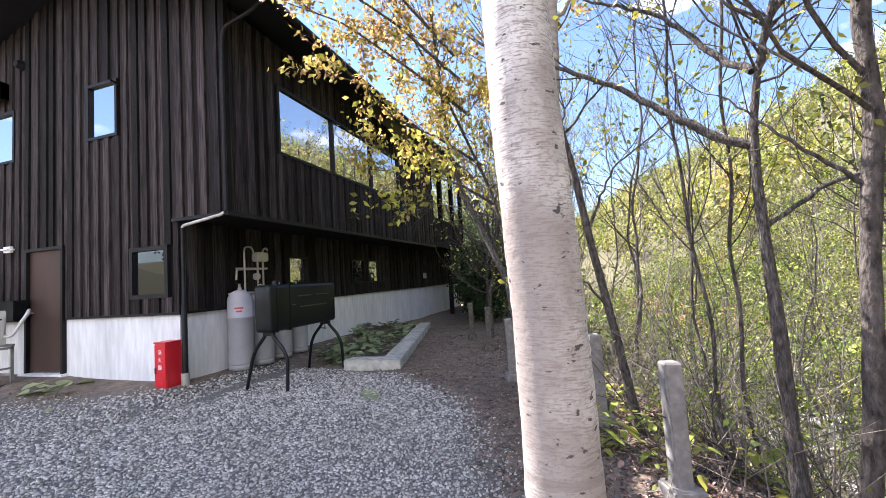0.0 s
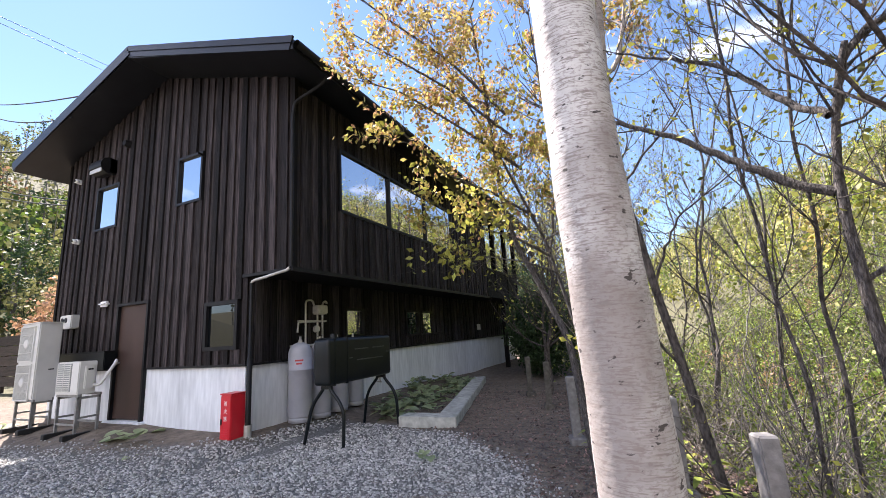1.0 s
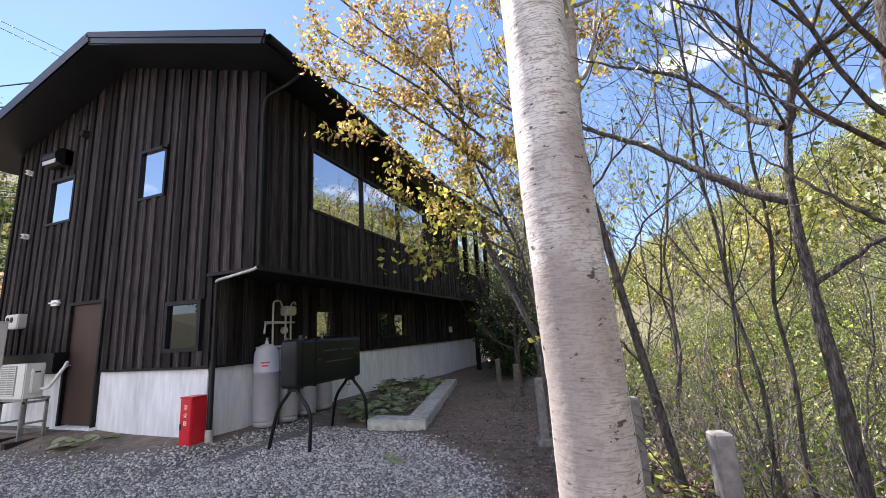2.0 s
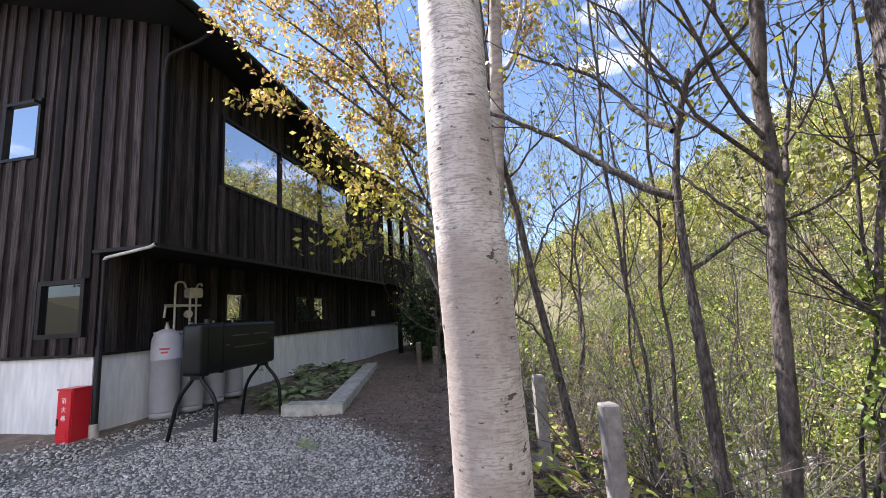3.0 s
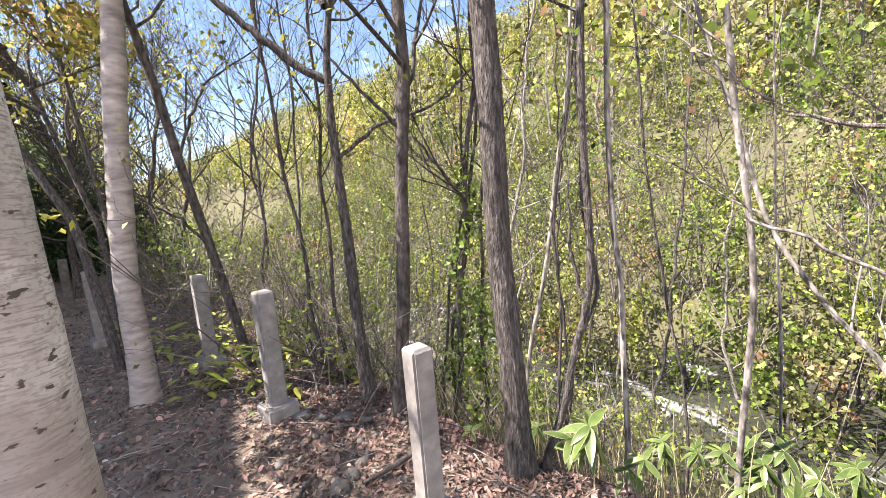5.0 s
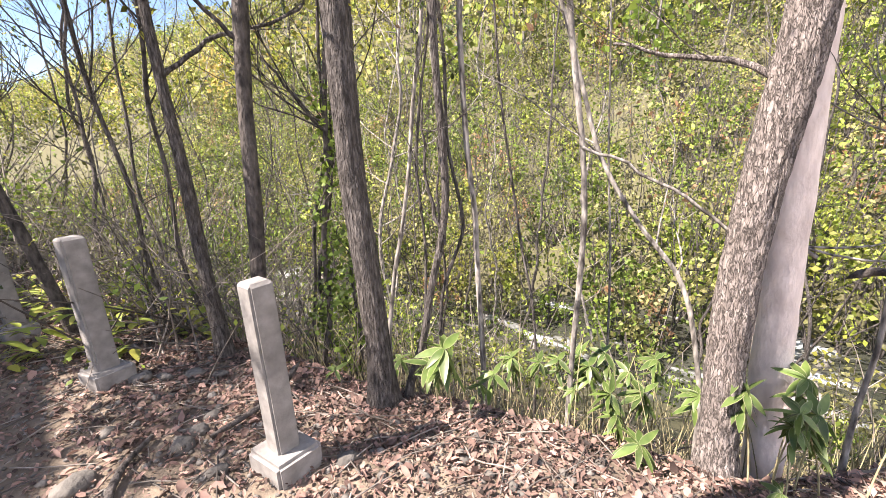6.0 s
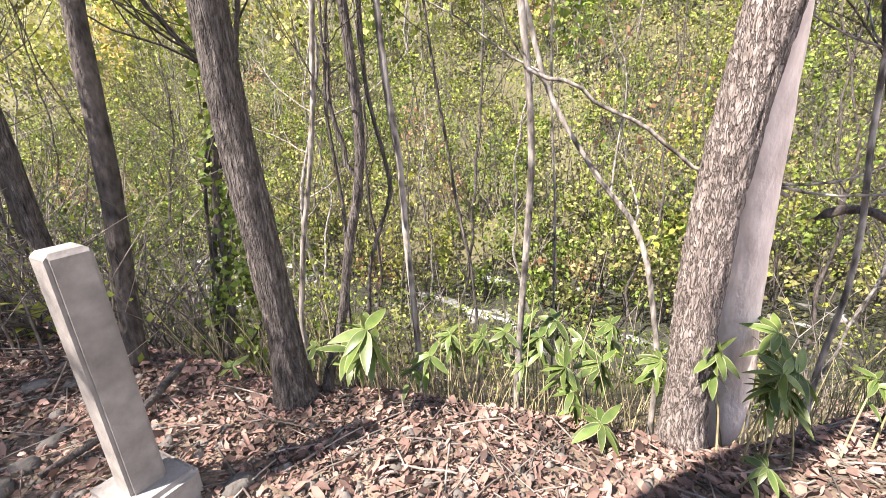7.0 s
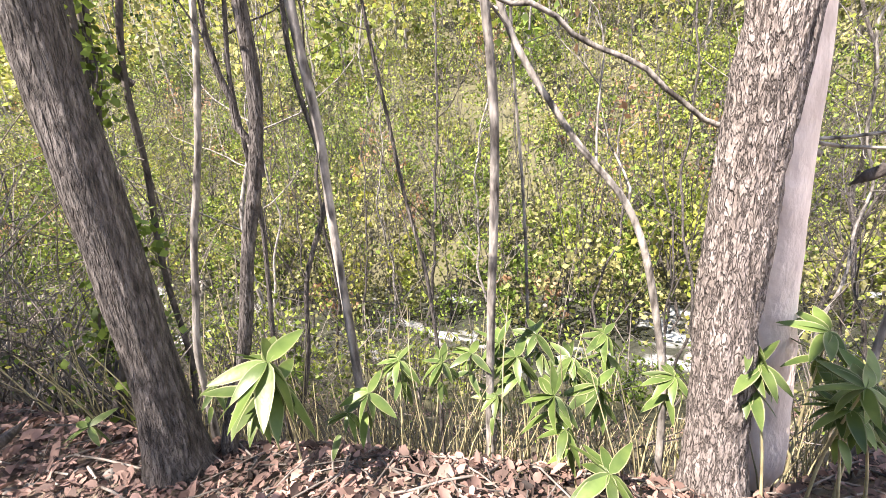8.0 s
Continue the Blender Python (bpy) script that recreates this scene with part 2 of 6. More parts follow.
def cracked(m, scale, stretch, width, colour, amount, depth=0.012, spread=2.2):
    """Dark cracks between bark plates: colour and relief along the borders of wavy cells."""
    n, l = m.node_tree.nodes, m.node_tree.links
    bs = n["Principled BSDF"]
    mp, w, add, v, r, x, bp = (n.new("ShaderNodeMapping"), n.new("ShaderNodeTexNoise"), n.new("ShaderNodeMixRGB"), n.new("ShaderNodeTexVoronoi"),
                               n.new("ShaderNodeMapRange"), n.new("ShaderNodeMixRGB"), n.new("ShaderNodeBump"))
    mp.inputs["Scale"].default_value = stretch
    w.inputs["Scale"].default_value, w.inputs["Detail"].default_value = scale * 0.9, 3.0
    add.blend_type, add.inputs[0].default_value = "ADD", spread / scale
    v.feature = "DISTANCE_TO_EDGE"
    v.inputs["Scale"].default_value = scale
    r.inputs[2].default_value, r.inputs[3].default_value, r.inputs[4].default_value = width, amount, 0.0
    x.inputs[2].default_value = (*colour, 1)
    l.new(n["Texture Coordinate"].outputs["Object"], mp.inputs[0])
    l.new(mp.outputs[0], w.inputs["Vector"])
    l.new(mp.outputs[0], add.inputs[1])
    l.new(w.outputs["Color"], add.inputs[2])
    l.new(add.outputs[0], v.inputs["Vector"])
    l.new(v.outputs["Distance"], r.inputs[0])
    l.new(r.outputs[0], x.inputs[0])
    l.new(bs.inputs["Base Color"].links[0].from_socket, x.inputs[1])
    l.new(x.outputs[0], bs.inputs["Base Color"])
    bp.invert = True
    bp.inputs["Strength"].default_value, bp.inputs["Distance"].default_value = 0.9, depth
    l.new(r.outputs[0], bp.inputs["Height"])
    l.new(bs.inputs["Normal"].links[0].from_socket, bp.inputs["Normal"])
    l.new(bp.outputs[0], bs.inputs["Normal"])


cracked(M_BARK_ROUGH, 75, (1.0, 1.0, 0.24), 0.13, (0.06, 0.048, 0.044), 0.72, 0.014, 3.4)
cracked(M_BARK, 75, (1.0, 1.0, 0.13), 0.20, (0.06, 0.05, 0.046), 0.6, 0.008, 2.0)


def sasa_leaf():
    """Broad bamboo-grass leaf with a pale dry margin."""
    m = mat("bamboo_grass_leaf", (0.045, 0.085, 0.022), (0.145, 0.205, 0.052), 9, rough=0.4, bump=0.05, leaf=0.3, spread=0.3, stain=0.2)
    n, l = m.node_tree.nodes, m.node_tree.links
    bs = n["Principled BSDF"]
    at, x = n.new("ShaderNodeAttribute"), n.new("ShaderNodeMixRGB")
    at.attribute_name = "margin"
    x.inputs[2].default_value = (0.36, 0.36, 0.20, 1)
    l.new(at.outputs["Fac"], x.inputs[0])
    l.new(bs.inputs["Base Color"].links[0].from_socket, x.inputs[1])
    l.new(x.outputs[0], bs.inputs["Base Color"])
    return m


def ground_mat():
    """Gravel yard, brown soil with old leaves, and mossy forest floor, told apart by the sheet's own zones."""
    m = mat("yard_ground", (0.085, 0.066, 0.05), (0.235, 0.187, 0.143), 9, rough=0.95, bump=0.8, fine=22, stain=0.35, depth=0.03)
    n, l = m.node_tree.nodes, m.node_tree.links
    bs = n["Principled BSDF"]
    co = n["Texture Coordinate"]
    soil = bs.inputs["Base Color"].links[0].from_socket
    v, r = n.new("ShaderNodeTexVoronoi"), n.new("ShaderNodeValToRGB")
    v.inputs["Scale"].default_value = 75.0
    # gravel bed darker than its stones: shade in the gaps put into colour
    r.color_ramp.elements[0].color, r.color_ramp.elements[1].color = (0.05, 0.05, 0.048, 1), (0.24, 0.238, 0.23, 1)
    l.new(co.outputs["Object"], v.inputs["Vector"])
    l.new(v.outputs["Color"], r.inputs[0])
    for name, colour in (("gravel", r.outputs[0]), ("wood", (0.095, 0.09, 0.047, 1))):
        at, x = n.new("ShaderNodeAttribute"), n.new("ShaderNodeMixRGB")
        at.attribute_name = name
        l.new(at.outputs["Fac"], x.inputs[0])
        l.new(soil, x.inputs[1])
        if name == "gravel":
            l.new(colour, x.inputs[2])
        else:
            x.inputs[2].default_value = colour
        soil = x.outputs[0]
    l.new(soil, bs.inputs["Base Color"])
    return m


def foam(m):
    """White broken water over the shallows, in streaks along the stream."""
    n, l = m.node_tree.nodes, m.node_tree.links
    bs = n["Principled BSDF"]
    mp, t, r, x, y = (n.new("ShaderNodeMapping"), n.new("ShaderNodeTexNoise"), n.new("ShaderNodeMapRange"), n.new("ShaderNodeMixRGB"), n.new("ShaderNodeMapRange"))
    mp.inputs["Scale"].default_value = (1.0, 0.45, 1.0)
    t.inputs["Scale"].default_value, t.inputs["Detail"].default_value = 1.3, 8.0
    r.inputs[1].default_value, r.inputs[2].default_value = 0.585, 0.72
    y.inputs[1].default_value, y.inputs[2].default_value, y.inputs[3].default_value, y.inputs[4].default_value = 0.585, 0.72, 0.08, 0.7
    x.inputs[2].default_value = (0.62, 0.64, 0.64, 1)
    l.new(n["Texture Coordinate"].outputs["Object"], mp.inputs[0])
    l.new(mp.outputs[0], t.inputs["Vector"])
    l.new(t.outputs["Fac"], r.inputs[0])
    l.new(t.outputs["Fac"], y.inputs[0])
    l.new(r.outputs[0], x.inputs[0])
    l.new(bs.inputs["Base Color"].links[0].from_socket, x.inputs[1])
    l.new(x.outputs[0], bs.inputs["Base Color"])
    l.new(y.outputs[0], bs.inputs["Roughness"])


foam(M_WATER)
M_BIRCH, M_SASA, M_GROUND = birch_bark(), sasa_leaf(), ground_mat()


# ---- building helpers
def thing(name, label, category, group="", kind="", at=(0, 0, 0)):
    ob = new(name)
    ob.empty_display_size = 0.1
    ob.location = at
    return tagged(ob, label, category, group, kind)


def adopt(ob, parent):
    """ob, built in world places, becomes a part of parent without moving."""
    ob.parent = parent
    chain = [parent]
    while chain[0].parent is not None:
        chain.insert(0, chain[0].parent)
    m = Matrix()
    for p in chain:
        m = m @ p.matrix_parent_inverse @ p.matrix_basis if p.parent is not None else m @ p.matrix_basis
    ob.matrix_parent_inverse = m.inverted()
    return ob


def part(name, bm, material, parent=None, label="", smooth=False):
    me = bpy.data.meshes.new(name)
    bm.to_mesh(me)
    bm.free()
    me.materials.append(material)
    if smooth:
        me.polygons.foreach_set("use_smooth", [True] * len(me.polygons))
    ob = new(name, me)
    if parent is not None:
        adopt(ob, parent)
    return tagged(ob, label)


def np_part(name, verts, quads, material, parent=None, label="", smooth=False):
    """A mesh from numpy arrays: (n, 3) places and (m, 3 or 4) corners."""
    verts, quads = np.asarray(verts, float), np.asarray(quads, np.int32)
    me = bpy.data.meshes.new(name)
    me.vertices.add(len(verts))
    me.vertices.foreach_set("co", verts.ravel())
    k = quads.shape[1]
    me.loops.add(quads.size)
    me.loops.foreach_set("vertex_index", quads.ravel())
    me.polygons.add(len(quads))
    me.polygons.foreach_set("loop_start", np.arange(0, quads.size, k, dtype=np.int32))
    if smooth:
        me.polygons.foreach_set("use_smooth", np.ones(len(quads), bool))
    me.update(calc_edges=True)
    me.validate()
    me.materials.append(material)
    ob = new(name, me)
    if parent is not None:
        adopt(ob, parent)
    return tagged(ob, label)


def box(bm, x0, x1, y0, y1, z0, z1, bevel=0.0, m=None):
    made = bmesh.ops.create_cube(bm, size=1)["verts"]
    t = Matrix.Translation(((x0 + x1) / 2, (y0 + y1) / 2, (z0 + z1) / 2)) @ Matrix.Diagonal((abs(x1 - x0), abs(y1 - y0), abs(z1 - z0), 1))
    bmesh.ops.transform(bm, matrix=t, verts=made)
    if bevel:
        edges = list({e for v in made for e in v.link_edges})
        made = list({v for f in bmesh.ops.bevel(bm, geom=edges, offset=bevel, segments=2, affect="EDGES")["faces"] for v in f.verts} | {v for v in made if v.is_valid})
    if m is not None:
        bmesh.ops.transform(bm, matrix=m, verts=[v for v in made if v.is_valid])
    return bm


def boxed(*a, **k):
    return box(bmesh.new(), *a, **k)


def tubes(runs, seg=8, rough=0.0, seed=0, relief=None):
    """Tapered round limbs along runs of (points, radii); returns places and quads."""
    rng = np.random.default_rng(seed)
    vs, qs, base = [], [], 0
    ang = np.arange(seg) * 2 * np.pi / seg
    for pts, rad in runs:
        pts, rad = np.asarray(pts, float), np.asarray(rad, float)
        tan = np.gradient(pts, axis=0)
        tan /= np.linalg.norm(tan, axis=1)[:, None] + 1e-9
        ref = np.array((0.0, 1.0, 0.0)) if abs(tan[:, 1]).max() < 0.9 else np.array((1.0, 0.0, 0.0))
        a = np.cross(tan, ref)
        a /= np.linalg.norm(a, axis=1)[:, None] + 1e-9
        b = np.cross(tan, a)
        r = rad[:, None] * (1 + rough * rng.normal(0, 1, (len(pts), seg)))
        if relief is not None:
            r = r * relief(pts, ang)
        ring = pts[:, None] + r[..., None] * (np.cos(ang)[None, :, None] * a[:, None] + np.sin(ang)[None, :, None] * b[:, None])
        vs.append(ring.reshape(-1, 3))
        i, j = np.meshgrid(np.arange(len(pts) - 1), np.arange(seg), indexing="ij")
        k = (j + 1) % seg
        q = np.stack([i * seg + j, i * seg + k, (i + 1) * seg + k, (i + 1) * seg + j], -1).reshape(-1, 4) + base
        qs.append(q[:, ::-1])
        base += len(pts) * seg
    return np.concatenate(vs), np.concatenate(qs)


def furrows(amp, around, along):
    """Bark relief: ridges between upright cracks, or plates where along is large."""
    def relief(pts, ang):
        out = np.ones((len(pts), len(ang)))
        for i, p in enumerate(pts):
            for j, a in enumerate(ang):
                v = Vector((math.cos(a) * around, math.sin(a) * around, p[2] * along))
                out[i, j] += amp * (min(1.0, abs(noise.noise(v)) * 4.0) - 0.6 + 0.5 * noise.noise(v * 2.7))
        return out
    return relief


def smooth_run(pts, step):
    """A line through the points, resampled evenly and rounded."""
    pts = np.asarray(pts, float)
    d = np.r_[0, np.cumsum(np.linalg.norm(np.diff(pts, axis=0), axis=1))]
    n = max(3, int(d[-1] / step) + 1)
    s = np.linspace(0, d[-1], n)
    out = np.stack([np.interp(s, d, pts[:, k]) for k in range(3)], 1)
    for _ in range(max(1, int(0.12 / step))):
        out[1:-1] = (out[:-2] + 2 * out[1:-1] + out[2:]) / 4
    return out


def leaves(places, size, rng, droop=0.3, aspect=0.55, vary=0.35):
    """Small folded leaves at the places; returns places and quads."""
    n = len(places)
    a = rng.normal(0, 1, (n, 3))
    a[:, 2] -= droop
    a /= np.linalg.norm(a, axis=1)[:, None]
    b = np.cross(a, rng.normal(0, 1, (n, 3)))
    b /= np.linalg.norm(b, axis=1)[:, None] + 1e-9
    c = np.cross(a, b)
    s = (size * (1 + vary * rng.uniform(-1, 1, n)))[:, None]
    w = s * aspect * 0.5
    v = np.stack([places, places + a * s * 0.45 + b * w + c * w * 0.35, places + a * s, places + a * s * 0.45 - b * w + c * w * 0.35], 1)
    return v.reshape(-1, 3), np.arange(4 * n).reshape(n, 4)


def grow(rng, p, d, length, r, depth, runs, tips, up=0.12, wig=0.22, kids=(2, 4), spread=0.75):
    """A limb that wanders and forks; fills runs with (points, radii) and tips with the twigs' last points."""
    n = 6 if depth else 4
    p, d = np.array(p, float), np.array(d, float) / np.linalg.norm(d)
    pts = [p.copy()]
    for _ in range(n):
        d = d + rng.normal(0, wig, 3) * 0.6 + np.array((0, 0, up))
        d /= np.linalg.norm(d)
        p = p + d * length / n
        pts.append(p.copy())
    runs.append((np.array(pts), np.linspace(r, r * 0.4, n + 1)))
    if depth == 0:
        tips.extend(pts[1:])
        return
    for k in range(rng.integers(*kids) + 1):
        i = n if k == 0 else rng.integers(2, n)
        side = rng.normal(0, 1, 3)
        side -= d * side.dot(d)
        side /= np.linalg.norm(side)
        grow(rng, pts[i], d + side * rng.uniform(0.35, spread), length * rng.uniform(0.5, 0.75), r * (0.42 + 0.3 * (1 - i / n)) * 0.9,
             depth - 1, runs, tips, up, wig, kids, spread)


# ---- the lie of the land
def smooth(x, a, b):
    t = np.clip((np.asarray(x, float) - a) / (b - a), 0, 1)
    return t * t * (3 - 2 * t)


def edge_x(y):
    """Where the yard ends and the bank falls to the river."""
    return np.interp(y, [-40, -3, -0.4, 0.27, 1.03, 1.9, 2.6, 60, 400], [9, 4.2, 2.9, 2.06, 1.72, 1.36, 1.16, -14.3, -106])


def ripple(x, y, s):
    return np.sin(x * 1.7 / s + 1.3 * np.sin(y * 1.1 / s)) * np.cos(y * 1.9 / s + 0.8 * np.sin(x * 1.3 / s))


def land(x, y):
    x, y = np.asarray(x, float), np.asarray(y, float)
    s = (x - edge_x(y)) * 0.96
    z = 0.015 * ripple(x, y, 0.5) + 0.07 * smooth(-x, 6.6, 8.2) * smooth(y, 2.5, 4.2) * smooth(14 - y, 0, 4)
    z = z + 0.15 * smooth(y, 3.2, 4.3) * smooth(-x, 4.6, 5.2) * smooth(14 - y, 0, 4)
    z = z - (0.05 + 0.09 * smooth(-y, -1.0, -0.3)) * smooth(s, -0.7, 0.1)
    z = z - (0.95 * np.clip(s, 0, 1.0) + 0.55 * np.maximum(s - 1.0, 0)) * smooth(s, -0.05, 0.25)
    bed = -4.6 + 0.08 * ripple(x, y, 0.7)
    z = np.maximum(z, bed)
    rise = np.maximum(s - 12.0, 0)
    hill = rise * (0.55 - 0.05 * smooth(rise, 60, 110)) + 0.9 * ripple(x, y, 5) * smooth(rise, 0, 12) + 3.0 * ripple(x, y, 23) * smooth(rise, 10, 60)
    hill = np.minimum(hill, 58 + 1.5 * ripple(x, y, 17))
    z = z + hill * (s > 12)
    west = np.maximum(-x - 34, 0) * smooth(y, -60, 0)
    z = z + np.minimum(west * 0.52 + 0.5 * ripple(x, y, 9) * smooth(west, 0, 20), 46)
    north = np.maximum(y - 34, 0) * smooth(-s, 0, 14)
    z = z + np.minimum(north * 0.34 + 0.5 * ripple(x, y, 9) * smooth(north, 0, 20), 24)
    south = np.maximum(-y - 38, 0)
    z = z + np.minimum(south * 0.22, 14)
    return z


def gravel_margin(x, y):
    """How far inside the gravelled part of the yard a place lies."""
    east = np.interp(y, [0, 1.5, 3, 4.2, 5, 5.8, 6.1, 6.5], [0.15, -0.15, -0.65, -1.1, -1.75, -2.7, -4.3, -6.5]) - x
    wall = np.interp(x, [-9, -6.2, -5.1, -4.9], [3.35, 3.75, 4.25, 8.0]) - y
    return np.minimum(east, wall)


def build_ground():
    u = np.linspace(-1, 1, 221)
    g = np.sinh(u * 6.2) / np.sinh(6.2)
    xs, ys = 0.6 + 900 * g, 2.2 + 900 * g
    x, y = np.meshgrid(xs, ys, indexing="ij")
    z = land(x, y)
    n = len(xs)
    i, j = np.meshgrid(np.arange(n - 1), np.arange(n - 1), indexing="ij")
    q = np.stack([i * n + j, (i + 1) * n + j, (i + 1) * n + j + 1, i * n + j + 1], -1).reshape(-1, 4)
    ob = np_part("ground", np.stack([x, y, z], -1).reshape(-1, 3), q, M_GROUND, smooth=True)
    tagged(ob, "gravel yard turning into leaf-strewn soil and wooded slopes", "ground", kind="structure")
    s = x - edge_x(y)
    rag = 0.18 * ripple(x, y, 0.22) + 0.12 * ripple(x, y, 0.09)
    gravel = smooth(gravel_margin(x, y) + rag, -0.25, 0.3) * smooth(y, -5, -2)
    wood = smooth(s, 0.3, 3.0) + smooth(-x, 15, 20) + smooth(y, 20, 28)
    for name, val in (("gravel", gravel), ("wood", np.clip(wood, 0, 1))):
        ob.data.attributes.new(name, "FLOAT", "POINT").data.foreach_set("value", val.ravel())
    return ob


build_ground()


# ---- the house
XL, XR, XU, YF, YB = -10.95, -5.40, -4.48, 4.58, 19.2   # west side, lower east side, upper east side, front, back
YU = 13.3                                                # end of the closed upper storey; a roofed deck follows
ZB, ZO = 1.09, 2.46                                      # top of the concrete base, underside of the upper storey
RX, RZ, SLOPE = -7.72, 6.80, 0.337                       # ridge and fall of the roof


def roof_z(x):
    return RZ - abs(x - RX) * SLOPE


def solid_wall(bm, along, fixed, thick, a0, a1, z0, top, holes):
    """Wall boxes around the openings; along 'x' or 'y'; top: a height."""
    cuts = sorted(v for v in {a0, a1, *(h[0] for h in holes), *(h[1] for h in holes)} if a0 <= v <= a1)
    zcut = sorted(v for v in {z0, top, *(h[2] for h in holes), *(h[3] for h in holes)} if z0 <= v <= top)
    for p, q in zip(cuts, cuts[1:]):
        for r, s in zip(zcut, zcut[1:]):
            c, d = (p + q) / 2, (r + s) / 2
            if any(h[0] < c < h[1] and h[2] < d < h[3] for h in holes):
                continue
            if along == "x":
                box(bm, p, q, fixed, fixed + thick, r, s)
            else:
                box(bm, fixed - thick, fixed, p, q, r, s)
    return bm


def boards(wall, along, fixed, out, a0, a1, z0, top, holes, width, material, rng):
    """Upright lapped boards on a wall, each one a piece of its own; top: a height or a function."""
    a, k = a0, 0
    while a < a1 - 0.02:
        w = min(width * rng.uniform(0.8, 1.25), a1 - a)
        b, c = a + w, a + w / 2
        hi = top(c) if callable(top) else top
        spans = [((z0(c) if callable(z0) else z0) - rng.uniform(0, 0.02), hi)]
        for h in holes:
            if h[0] < c < h[1]:
                spans = [t for lo, up in spans for t in ((lo, min(up, h[2])), (max(lo, h[3]), up)) if t[1] - t[0] > 0.03]
        proud = (0.044 if k % 2 else 0.016) + rng.uniform(0, 0.006)
        # gaps to the black wall behind stand in for shadow lines between boards
        lap = -0.003 if k % 2 else -0.007
        for lo, up in spans:
            if along == "x":
                bm = boxed(a - lap, b + lap, fixed - proud, fixed - 0.001, lo, up)
            else:
                bm = boxed(fixed + 0.001, fixed + proud, a - lap, b + lap, lo, up)
            part("board", bm, material, wall)
        a, k = b, k + 1


def window(parent, along, fixed, hole, panes=1, fr=0.05, label="", material=None, glass=None, deep=0.04, proud=0.058):
    """A framed window in an opening: frame bars and glass."""
    a0, a1, z0, z1 = hole
    bm = bmesh.new()
    bars = [(a0, a1, z0, z0 + fr), (a0, a1, z1 - fr, z1), (a0, a0 + fr, z0 + fr, z1 - fr), (a1 - fr, a1, z0 + fr, z1 - fr)]
    step = (a1 - a0) / panes
    for i in range(1, panes):
        bars.append((a0 + i * step - fr / 2, a0 + i * step + fr / 2, z0 + fr, z1 - fr))
    for p, q, r, s in bars:
        if along == "x":
            box(bm, p, q, fixed - proud, fixed + deep, r, s)
        else:
            box(bm, fixed - deep, fixed + proud, p, q, r, s)
    frame_ob = part("window", bm, material or M_TRIM, parent, label or "dark framed window reflecting the sky")
    for i in range(panes):
        p, q = a0 + i * step + fr / 2, a0 + (i + 1) * step - fr / 2
        bm = bmesh.new()
        if along == "x":
            box(bm, p, q, fixed - 0.012, fixed + 0.006, z0 + fr / 2, z1 - fr / 2)
        else:
            box(bm, fixed - 0.006, fixed + 0.012, p, q, z0 + fr / 2, z1 - fr / 2)
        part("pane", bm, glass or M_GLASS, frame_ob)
    return frame_ob


